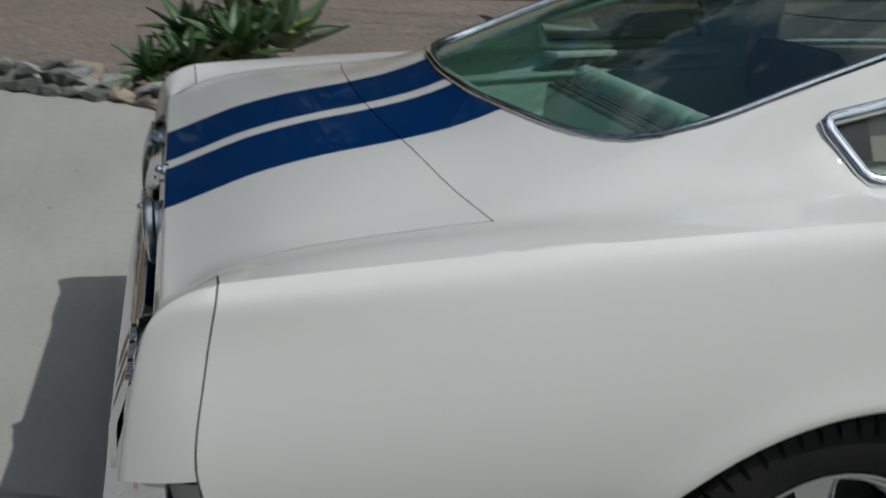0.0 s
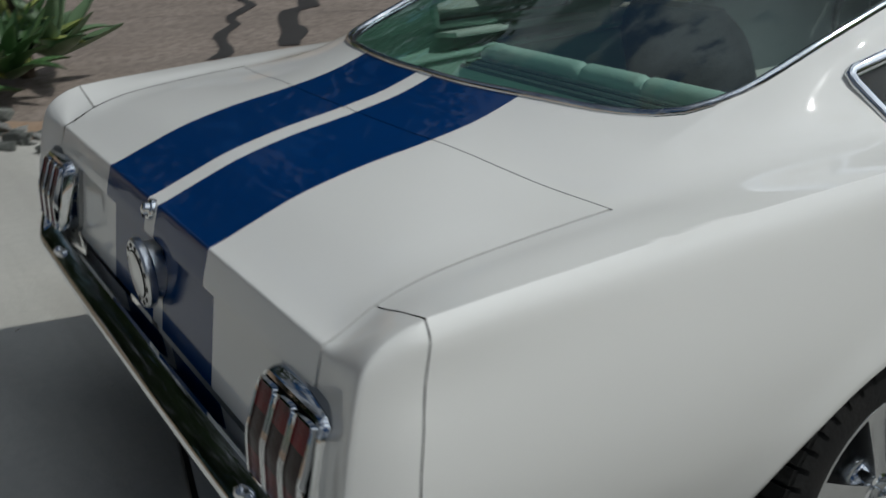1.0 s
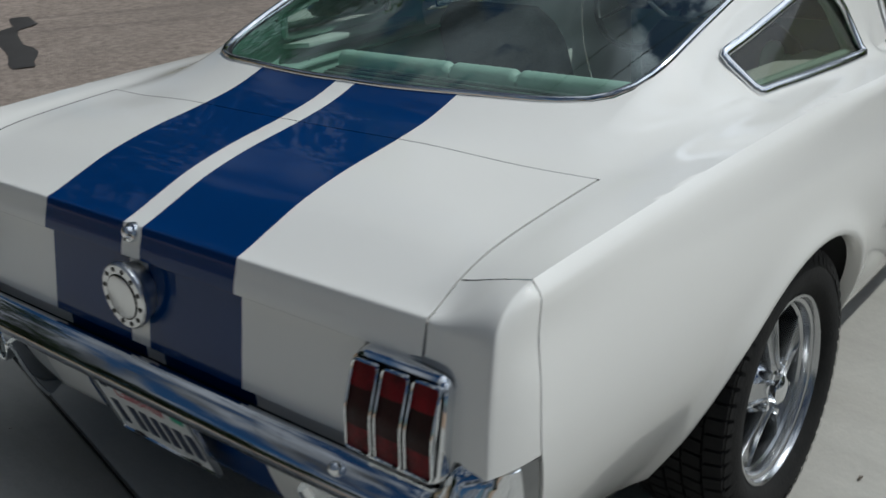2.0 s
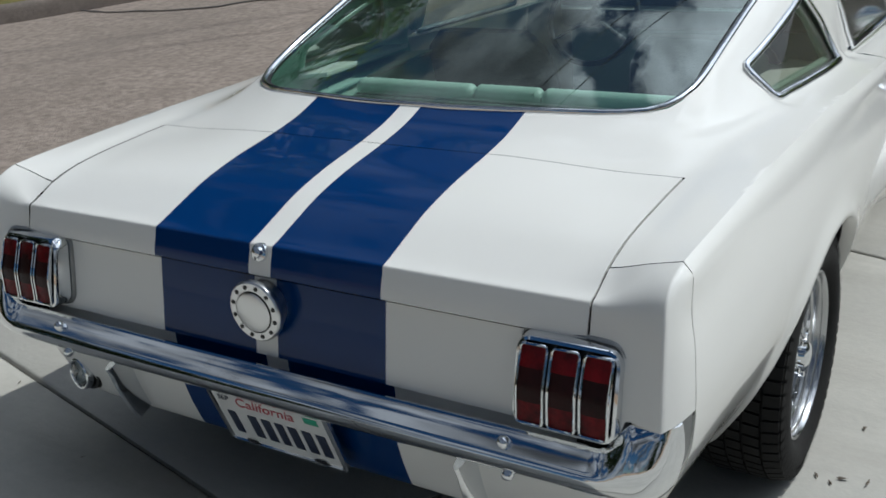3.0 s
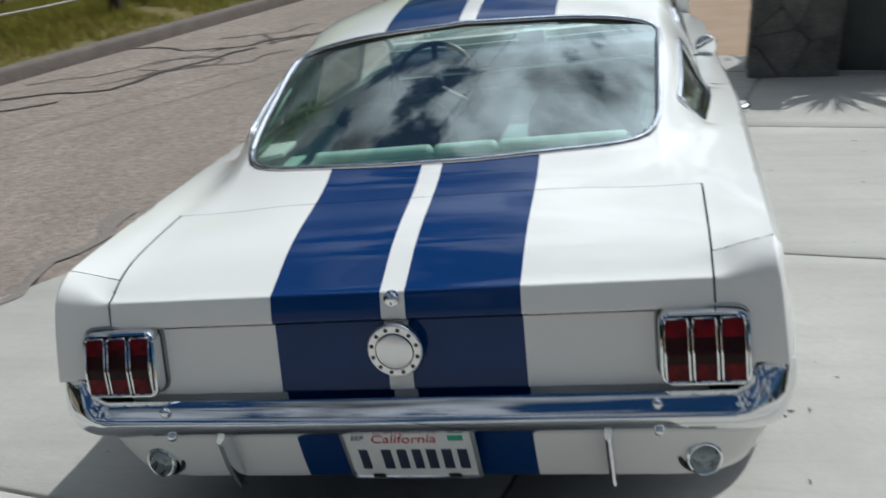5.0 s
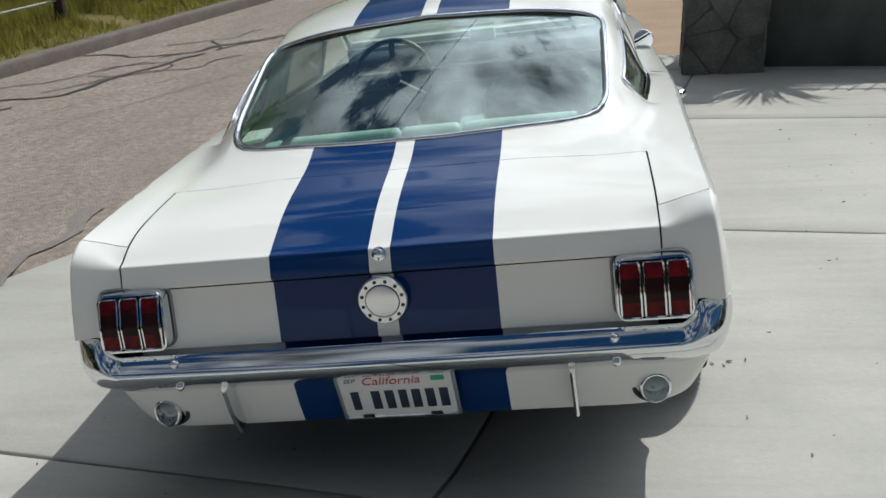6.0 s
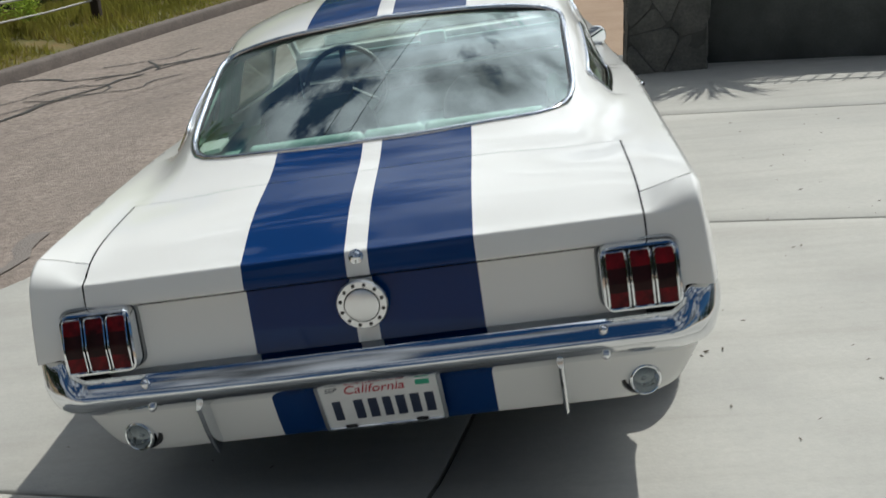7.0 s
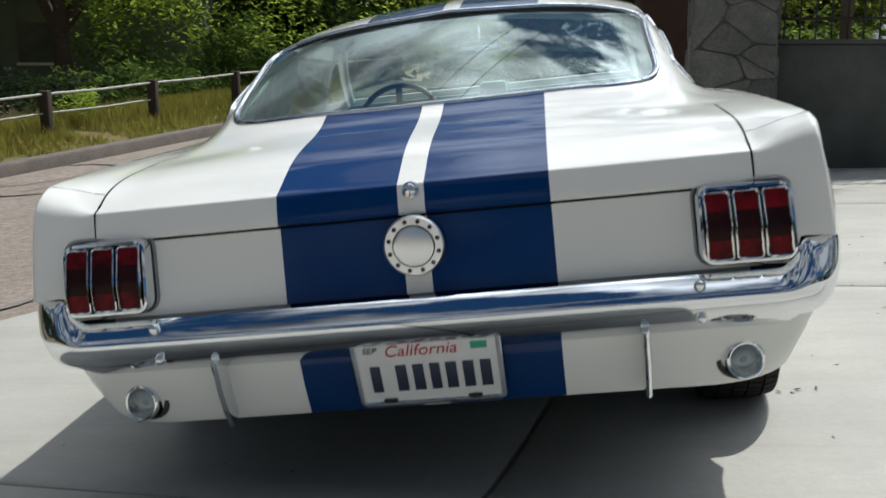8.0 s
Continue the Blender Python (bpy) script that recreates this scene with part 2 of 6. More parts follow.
def sheet(bm, rows, close_u=False, close_v=False, mat=None):
    """Faces over rows of points; mat(i, j) gives the material of a cell."""
    vs = [[bm.verts.new(p) for p in r] for r in rows]
    nu, nv = len(vs), len(vs[0])
    for i in range(nu if close_u else nu - 1):
        for j in range(nv if close_v else nv - 1):
            q = (vs[i][j], vs[(i + 1) % nu][j], vs[(i + 1) % nu][(j + 1) % nv], vs[i][(j + 1) % nv])
            if len(set(q)) == 4:
                f = bm.faces.new(q)
                if mat:
                    f.material_index = mat(i, j)
    return vs


def weld(bm, d=0.0004):
    bmesh.ops.remove_doubles(bm, verts=bm.verts, dist=d)
    bmesh.ops.dissolve_degenerate(bm, edges=bm.edges, dist=0.00005)
    return bm


def sweep(path, profile, closed=False, up=Vector((0, 0, 1)), cap=True, scale=None):
    """A bmesh of a closed 2D profile (across, up) swept along a path."""
    bm = bmesh.new()
    pts = [Vector(p) for p in path]
    n = len(pts)
    rows = []
    for i, p in enumerate(pts):
        a = pts[(i - 1) % n] if closed or i > 0 else p
        b = pts[(i + 1) % n] if closed or i < n - 1 else p
        t = (b - a).normalized()
        side = t.cross(up)
        if side.length < 1e-4:
            side = Vector((1, 0, 0))
        side.normalize()
        top = side.cross(t).normalized()
        k = scale(i / (n - 1)) if scale else 1.0
        rows.append([p + side * (u * k) + top * (v * k) for u, v in profile])
    vs = sheet(bm, rows, close_u=closed, close_v=True)
    if cap and not closed:
        bm.faces.new(vs[0])
        bm.faces.new(list(reversed(vs[-1])))
    bmesh.ops.recalc_face_normals(bm, faces=bm.faces)
    return bm


def ring(r, n=8, sx=1.0, sy=1.0):
    return [(r * sx * math.cos(2 * math.pi * k / n), r * sy * math.sin(2 * math.pi * k / n)) for k in range(n)]


def lathe(profile, n=48, axis="x", bm=None):
    """Turns (radius, along) points round an axis."""
    bm = bm or bmesh.new()
    rows = []
    for k in range(n):
        a = 2 * math.pi * k / n
        c, s = math.cos(a), math.sin(a)
        rows.append([(h, r * c, r * s) if axis == "x" else (r * c, h, r * s) if axis == "y" else (r * c, r * s, h) for r, h in profile])
    sheet(bm, rows, close_u=True)
    weld(bm, 1e-5)
    bmesh.ops.recalc_face_normals(bm, faces=bm.faces)
    return bm


def box(sx, sy, sz, at=(0, 0, 0), bevel=0.0, turn=None, bm=None, seg=2):
    own = bmesh.new()
    bmesh.ops.create_cube(own, size=1, matrix=Matrix.Diagonal((sx, sy, sz, 1)))
    if bevel:
        bmesh.ops.bevel(own, geom=own.edges[:], offset=bevel, segments=seg, affect="EDGES", profile=0.5)
    m = Matrix.Translation(at) @ (turn or Matrix.Identity(4))
    own.transform(m)
    if bm is None:
        return own
    return join(bm, own)


def join(bm, other):
    """Adds a bmesh to another."""
    me = bpy.data.meshes.new("tmp")
    other.to_mesh(me)
    other.free()
    bm.from_mesh(me)
    bpy.data.meshes.remove(me)
    return bm


def rounded(w, h, r, n=5):
    """A rounded rectangle's outline."""
    pts = []
    for cx, cy, a0 in ((w / 2 - r, h / 2 - r, 0), (-w / 2 + r, h / 2 - r, 90), (-w / 2 + r, -h / 2 + r, 180), (w / 2 - r, -h / 2 + r, 270)):
        for k in range(n):
            a = radians(a0 + 90 * k / (n - 1))
            pts.append((cx + r * math.cos(a), cy + r * math.sin(a)))
    return pts


# ---- the car's surfaces, right half; the left mirrors it ----
z_centre = pchip((0.045, 0.8055), (0.055, 0.8082), (0.07, 0.8128), (0.12, 0.831), (0.20, 0.858), (0.30, 0.880), (0.432, 0.900), (0.52, 0.917), (0.607, 0.945), (0.72, 0.988),
                 (1.0, 1.090), (1.33, 1.203), (1.5, 1.236), (1.75, 1.262), (2.0, 1.272), (2.3, 1.266), (2.55, 1.245))
drop_mid = pchip((0.05, 0.0), (0.43, 0.004), (0.62, 0.008), (1.0, 0.016), (1.35, 0.020), (2.0, 0.020), (2.55, 0.03))
x_edge = pchip((0.05, 0.56), (0.45, 0.57), (0.72, 0.58), (1.0, 0.592), (1.4, 0.606), (1.9, 0.606), (2.55, 0.58))
z_edge = pchip((0.045, 0.8055), (0.055, 0.8082), (0.07, 0.8128), (0.12, 0.831), (0.20, 0.856), (0.30, 0.870), (0.46, 0.879), (0.62, 0.906), (0.74, 0.940), (1.0, 1.024), (1.4, 1.128), (1.9, 1.186), (2.55, 1.165))
x_sail = pchip((0.05, 0.62), (0.45, 0.635), (0.72, 0.638), (1.0, 0.668), (1.4, 0.690), (1.9, 0.694), (2.55, 0.685))
z_sail = pchip((0.045, 0.8055), (0.055, 0.8083), (0.07, 0.813), (0.12, 0.832), (0.20, 0.855), (0.30, 0.867), (0.46, 0.876), (0.72, 0.906), (1.0, 0.957), (1.4, 1.006), (1.9, 1.036), (2.55, 1.03))
x_belt = pchip((0.05, 0.684), (0.45, 0.69), (1.0, 0.700), (1.4, 0.728), (1.9, 0.736), (2.55, 0.736))
z_belt = pchip((0.045, 0.806), (0.055, 0.8088), (0.07, 0.8138), (0.115, 0.837), (0.20, 0.857), (0.30, 0.866), (0.48, 0.875), (0.72, 0.880), (1.0, 0.886), (1.4, 0.878), (1.9, 0.855), (2.55, 0.825))
z_shelf = pchip((0.05, 0.826), (0.12, 0.855), (0.30, 0.872), (0.50, 0.878), (1.0, 0.887), (1.4, 0.877), (1.9, 0.852), (2.55, 0.822))
x_crest = pchip((0.05, 0.788), (0.12, 0.803), (0.5, 0.808), (1.0, 0.818), (1.4, 0.832), (1.9, 0.838), (3.0, 0.838), (4.4, 0.80))
z_crest = pchip((0.05, 0.846), (0.12, 0.867), (0.30, 0.873), (0.6, 0.878), (1.0, 0.878), (1.4, 0.867), (1.9, 0.840), (2.55, 0.812), (3.0, 0.80), (4.4, 0.74))
x_wide = pchip((0.05, 0.834), (0.12, 0.841), (0.5, 0.860), (1.0, 0.868), (1.9, 0.868), (3.4, 0.868), (4.0, 0.855), (4.4, 0.81))
z_sill = pchip((0.10, 0.37), (0.35, 0.32), (0.62, 0.27), (1.4, 0.24), (3.2, 0.23), (4.1, 0.27), (4.45, 0.33))
AXLE, BASE, ARCH_A, ARCH_B = 0.945, 2.743, 0.405, 0.365
WHEEL_R = 0.306


def z_top(x, y):
    x = abs(x)
    keys = ((0.0, z_centre(y)), (0.30, z_centre(y) - drop_mid(y)), (x_edge(y), z_edge(y)), (x_sail(y), z_sail(y)),
            (x_belt(y), z_belt(y)), (0.75, z_shelf(y)), (x_crest(y), z_crest(y)))
    return pchip(*keys)(x)


def arch_z(y):
    for c in (AXLE + 0.02, AXLE + BASE):
        u = (y - c) / ARCH_A
        if abs(u) < 1:
            return 0.265 + ARCH_B * math.sqrt(1 - u * u)
    return 0.0


def x_side(z, y):
    zc, xc, xw = z_crest(y), x_crest(y), x_wide(y)
    k = 1.0 - 0.42 * min(1.0, max(0.0, (y - 0.35) / 0.5))
    x = pchip((0.18, xw - 0.24 * k), (0.30, xw - 0.145 * k), (0.38, xw - 0.086 * k), (0.48, xw - 0.035 * k), (0.57, xw - 0.007 * k), (0.65, xw), (0.73, xw - 0.006), (0.80, xw - 0.0185), (zc - 0.022, xc + 0.018), (zc, xc))(z)
    for c in (AXLE + 0.02, AXLE + BASE):
        d = math.hypot((y - c) / ARCH_A, (z - 0.265) / ARCH_B)
        if z > 0.2:
            x += 0.011 * math.exp(-((max(d, 1.0) - 1.0) / 0.10) ** 2)
    return x


seam_y = pchip((0.30, 0.130), (0.46, 0.102), (0.56, 0.088), (0.61, 0.081), (0.65, 0.076), (0.78, 0.098), (0.87, 0.119))


def lid_front(x):
    return 0.430 + 0.107 * x * x


def stripe(x):
    return 1 if 0.0275 < abs(x) < 0.282 else 0


XS_HALF = [0.0, 0.0275, 0.0276, 0.09, 0.155, 0.22, 0.2819, 0.282, 0.34, 0.40, 0.46, 0.50, 0.53, 0.555, 0.575, 0.59, 0.605, 0.62, 0.635, 0.65, 0.665, 0.682]
XS_LID = [x for x in [-a for a in reversed(XS_HALF[1:])] + XS_HALF if abs(x) < 0.676]
XS_LID = [-0.6772] + XS_LID + [0.6772]

car = thing("car", TILT, "white vintage fastback car with twin blue stripes, parked on concrete", "car")


def column_mat(xs):
    return lambda i, j: stripe((xs[j] + xs[j + 1]) / 2)


def body_shell():
    """Roof, sails, upper rear panel and both quarters in one skin, with openings for the windows."""
    bm = bmesh.new()
    outer = XS_HALF + [0.70, 0.715, 0.73, 0.75, 0.775]
    # plan: from the lid's edge forward to the windscreen header
    rows = []
    for k in range(5):
        t = k / 5
        rows.append([(x, (lid_front(min(x, 0.682)) + 0.0018) * (1 - t) + 0.58 * t, 0) for x in outer])
    rows += [[(x, y, 0) for x in outer] for y in linspace(0.58, 2.55, 72)]
    sheet(bm, rows, mat=lambda i, j: stripe((outer[j] + outer[j + 1]) / 2))
    weld(bm, 1e-5)
    # rear window opening, cut in plan with its bowed top edge drawn straight
    bow = lambda x, y: 0.07 * (1 - min(1, abs(x) / 0.6) ** 2) * min(1, max(0, (y - 1.05) / 0.27))
    for v in bm.verts:
        v.co.y += bow(v.co.x, v.co.y)
    hole = [(-0.01, 0.604)] + REAR_HALF
    cut_convex(bm, [(x, y) for x, y in hole] + [(-0.01, 1.399)])
    for v in bm.verts:
        y = v.co.y
        for _ in range(6):
            y = v.co.y - bow(v.co.x, y)
        v.co.y = y
    for v in bm.verts:
        v.co.z = z_top(v.co.x, v.co.y)
    # fender top behind the lid's corner, then the crest and the side
    top_x = [0.682, 0.70, 0.715, 0.73, 0.75, 0.775]
    y_rear = linspace(0.119, lid_front(0.682) + 0.0018, 16)
    sheet(bm, [[(x, y, z_top(x, y)) for x in top_x] for y in y_rear])
    y_crest = y_rear + linspace(0.58, 2.55, 72)
    sheet(bm, [[(x, y, z_top(x, y)) for x in (0.775, (0.775 + x_crest(y)) / 2, x_crest(y) - 0.008, x_crest(y))] for y in y_crest])
    side_skin(bm, 0.119, 1.716)
    weld(bm, 0.0006)
    loose = [v for v in bm.verts if v.co.x > 0.60 and 0.55 < v.co.y < 1.62 and v.co.z > z_crest(v.co.y) - 0.004 and not v.is_boundary]
    for k in range(20):
        bmesh.ops.smooth_vert(bm, verts=loose if k < 7 else [v for v in loose if v.co.y < 1.0], factor=0.5, use_axis_x=True, use_axis_y=True, use_axis_z=True)
    global SKIN
    SKIN = BVHTree.FromBMesh(bm)
    # quarter window and door window openings
    cut_side(bm, QWIN)
    cut_side(bm, DOORWIN)
    for f in [f for f in bm.faces if f.calc_center_median().y > 1.722 and f.calc_center_median().z < 0.90 and f.calc_center_median().x > 0.70]:
        bm.faces.remove(f)
    mirror(bm)
    part("body", bm, [WHITE, BLUE], car, angle=55)


def mirror(bm):
    """Adds the left half."""
    other = bm.copy()
    other.transform(Matrix.Diagonal((-1, 1, 1, 1)))
    bmesh.ops.reverse_faces(other, faces=other.faces)
    join(bm, other)
    loose = [v for v in bm.verts if not v.link_faces]
    bmesh.ops.delete(bm, geom=loose, context="VERTS")
    weld(bm, 0.0004)
    bmesh.ops.recalc_face_normals(bm, faces=bm.faces)


def cut_convex(bm, poly):
    """Opens a convex hole (x, y) in a plan mesh."""
    n = len(poly)
    cx, cy = sum(p[0] for p in poly) / n, sum(p[1] for p in poly) / n
    planes = []
    for i in range(n):
        a, b = Vector((*poly[i], 0)), Vector((*poly[(i + 1) % n], 0))
        nrm = (b - a).cross(Vector((0, 0, 1))).normalized()
        if nrm.dot(Vector((cx, cy, 0)) - a) > 0:
            nrm = -nrm
        planes.append((a, nrm))
    x0, x1 = min(p[0] for p in poly) - 0.06, max(p[0] for p in poly) + 0.06
    y0, y1 = min(p[1] for p in poly) - 0.06, max(p[1] for p in poly) + 0.06
    for a, nrm in planes:
        faces = [f for f in bm.faces if x0 < f.calc_center_median().x < x1 and y0 < f.calc_center_median().y < y1]
        geom = set(faces)
        for f in faces:
            geom.update(f.edges)
            geom.update(f.verts)
        bmesh.ops.bisect_plane(bm, geom=list(geom), plane_co=a, plane_no=nrm, dist=1e-5)
    gone = [f for f in bm.faces if all((f.calc_center_median() - a).dot(nrm) < 0 for a, nrm in planes)]
    bmesh.ops.delete(bm, geom=gone, context="FACES")


def cut_side(bm, poly):
    """Opens a convex hole, given in (y, z), in the upper right side of the skin."""
    n = len(poly)
    c = Vector((0, sum(p[0] for p in poly) / n, sum(p[1] for p in poly) / n))
    planes = []
    for i in range(n):
        a, b = Vector((0, *poly[i])), Vector((0, *poly[(i + 1) % n]))
        nrm = (b - a).cross(Vector((1, 0, 0))).normalized()
        if nrm.dot(c - a) > 0:
            nrm = -nrm
        planes.append((a, nrm))
    y0, y1 = min(p[0] for p in poly) - 0.05, max(p[0] for p in poly) + 0.05
    z0, z1 = min(p[1] for p in poly) - 0.03, max(p[1] for p in poly) + 0.05
    near = lambda m: m.x > 0.59 and y0 < m.y < y1 and z0 < m.z < z1
    for a, nrm in planes:
        faces = [f for f in bm.faces if near(f.calc_center_median())]
        geom = set(faces)
        for f in faces:
            geom.update(f.edges)
            geom.update(f.verts)
        bmesh.ops.bisect_plane(bm, geom=list(geom), plane_co=a, plane_no=nrm, dist=1e-5)
    gone = [f for f in bm.faces if f.calc_center_median().x > 0.59 and all((f.calc_center_median() - a).dot(nrm) < 0 for a, nrm in planes)]
    bmesh.ops.delete(bm, geom=gone, context="FACES")


def side_columns(y0, y1):
    ys = linspace(y0, y1, max(2, int((y1 - y0) / 0.03)))
    for c in (AXLE + 0.02, AXLE + BASE):
        ys += [c + ARCH_A * math.sin(radians(a)) for a in range(-90, 91, 5)] + [c - ARCH_A - 0.001, c + ARCH_A + 0.001]
    return sorted({round(y, 5) for y in ys if y0 <= y <= y1} | {y0, y1})


def side_skin(bm, y0, y1):
    ys = side_columns(y0, y1)
    rows = []
    for y in ys:
        low = max(z_sill(y), arch_z(y))
        hi = z_crest(y)
        zs = [hi, hi - 0.006, hi - 0.014, hi - 0.024] + [hi - 0.04 + (low - hi + 0.04) * k / 18 for k in range(19)]
        fade = max(0.0, 1 - (y - 0.119) / 0.25) if y0 < 0.2 else 0.0
        col = [(x_side(z, y), y - (0.119 - seam_y(z)) * fade, z) for z in zs]
        x, _, z = col[-1]
        yy = col[-1][1]
        col += [(x - 0.004, yy, z - 0.004), (x - 0.035, yy, z - 0.002)]
        rows.append(col)
    if y0 < 0.2:                                   # return flange along the rear edge
        rows.insert(0, [(x - 0.045, y + 0.006, z) if z < 0.64 else (x - 0.004, y + 0.002, z) for x, y, z in rows[0]])
    sheet(bm, rows)


REAR_HALF = [(0.12, 0.606), (0.284, 0.623), (0.40, 0.645), (0.48, 0.668), (0.53, 0.693), (0.562, 0.724), (0.580, 0.765), (0.587, 0.82), (0.590, 0.90), (0.594, 1.10), (0.601, 1.355), (0.594, 1.385), (0.575, 1.399)]


def soften(poly, times=2, cut=0.10):
    """Cuts the corners of a polygon."""
    for _ in range(times):
        poly = [q for a, b in zip(poly, poly[1:] + poly[:1]) for q in ((a[0] * (1 - cut) + b[0] * cut, a[1] * (1 - cut) + b[1] * cut), (a[0] * cut + b[0] * (1 - cut), a[1] * cut + b[1] * (1 - cut)))]
    return poly


def eased(poly, r):
    """Rounds the corners of a polygon over the distance r."""
    pts = []
    for a, b, c in zip(poly[-1:] + poly[:-1], poly, poly[1:] + poly[:1]):
        a, b, c = Vector(a), Vector(b), Vector(c)
        p, q = b + (a - b).normalized() * r, b + (c - b).normalized() * r
        pts += [tuple(p), tuple(p * 0.25 + b * 0.5 + q * 0.25), tuple(q)]
    return pts


QWIN = eased([(0.982, 0.975), (1.026, 0.899), (1.517, 0.886), (1.492, 0.985), (1.428, 1.070)], 0.014)
DOORWIN = [(1.755, 0.874), (2.50, 0.85), (2.50, 1.10), (1.72, 1.125), (1.665, 1.09)]
body_shell()


def deck_lid():
    bm = bmesh.new()
    lip = [(0.050, 0.742), (0.036, 0.744), (0.0305, 0.749), (0.0315, 0.757), (0.036, 0.773), (0.0415, 0.788), (0.0455, 0.8025), (0.0472, 0.8055)]
    rows = [[(x, y, z) for x in XS_LID] for y, z in lip]
    for t in [0.0, 0.012, 0.03, 0.055] + linspace(0.09, 1, 20):
        rows.append([(x, 0.050 + (lid_front(x) - 0.050) * t, z_top(x, 0.050 + (lid_front(x) - 0.050) * t)) for x in XS_LID])
    rows.append([(x, lid_front(x) + 0.0005, z_top(x, lid_front(x)) - 0.012) for x in XS_LID])
    rows = [[(r[0][0] - 0.0005, r[0][1] + 0.002, r[0][2] - 0.015)] + r + [(r[-1][0] + 0.0005, r[-1][1] + 0.002, r[-1][2] - 0.015)] for r in rows]
    xs = [-0.6777] + XS_LID + [0.6777]
    sheet(bm, rows, mat=column_mat(xs))
    weld(bm, 5e-5)
    bmesh.ops.recalc_face_normals(bm, faces=bm.faces)
    lid = part("trunk_lid", bm, [WHITE, BLUE], car, angle=50)
    # gutter under the gap
    bm = bmesh.new()
    path = [(0.681, y, z_top(0.681, y) - 0.010) for y in linspace(0.095, 0.48, 14)]
    path += [(x, lid_front(x) + 0.003, z_top(x, lid_front(x)) - 0.013) for x in linspace(0.66, -0.66, 24)]
    path += [(-0.681, y, z_top(0.681, y) - 0.010) for y in linspace(0.48, 0.095, 14)]
    part("trunk_gutter", sweep(path, [(-0.012, -0.006), (0.050, -0.008), (0.050, 0.000), (-0.012, 0.004)]), GAP, car)
    for side in (1, -1):
        path = [(side * 0.6795, 0.0365, 0.744), (side * 0.6795, 0.038, 0.757), (side * 0.6795, 0.048, 0.788), (side * 0.6795, 0.055, 0.8035)]
        path += [(side * 0.6795, y, z_top(0.6795, y) - 0.007) for y in (0.07, 0.085, 0.10, 0.115)]
        part("trunk_gap", sweep(path, ring(0.0035, 6)), GAP, car)
    # key lock on the lip
    bm = lathe([(0.0, -0.016), (0.006, -0.016), (0.0105, -0.013), (0.012, -0.006), (0.0175, -0.004), (0.0185, 0.0), (0.0185, 0.012), (0.0, 0.012)], 28, "y")
    bm.transform(pose(0, 0.041, 0.793, -22, 0, 0))
    part("trunk_lock", bm, CHROME, lid, "round chrome key lock")
    bm = box(0.0022, 0.003, 0.009, (0, 0.026, 0.7865), 0.0005)
    part("keyhole", bm, SEAL, lid)


deck_lid()


def tail_y(z):
    return 0.047 - (0.746 - z) * 0.17


def tail():
    bm = bmesh.new()
    xs = [x for x in XS_LID if abs(x) < 0.66]
    xs = [-0.70] + xs + [0.70]
    zs = linspace(0.7372, 0.582, 8)
    rows = [[(x, tail_y(z), z) for x in xs] for z in zs]
    rows += [[(x, y, z) for x in xs] for y, z in ((0.0215, 0.5805), (0.036, 0.577), (0.044, 0.570), (0.045, 0.535))]
    sheet(bm, rows, mat=column_mat(xs))
    weld(bm, 5e-5)
    bmesh.ops.recalc_face_normals(bm, faces=bm.faces)
    part("tail_panel", bm, [WHITE, BLUE], car)
    part("tail_panel_gap", box(1.33, 0.03, 0.016, (0, 0.063, 0.743)), GAP, car)
    # two black boxes stand in for the shade behind the bumper
    part("bumper_gap", box(1.46, 0.02, 0.10, (0, 0.068, 0.555)), UNDER, car)
    part("bumper_backing", box(1.50, 0.12, 0.16, (0, 0.13, 0.555), 0.02), UNDER, car)


tail()


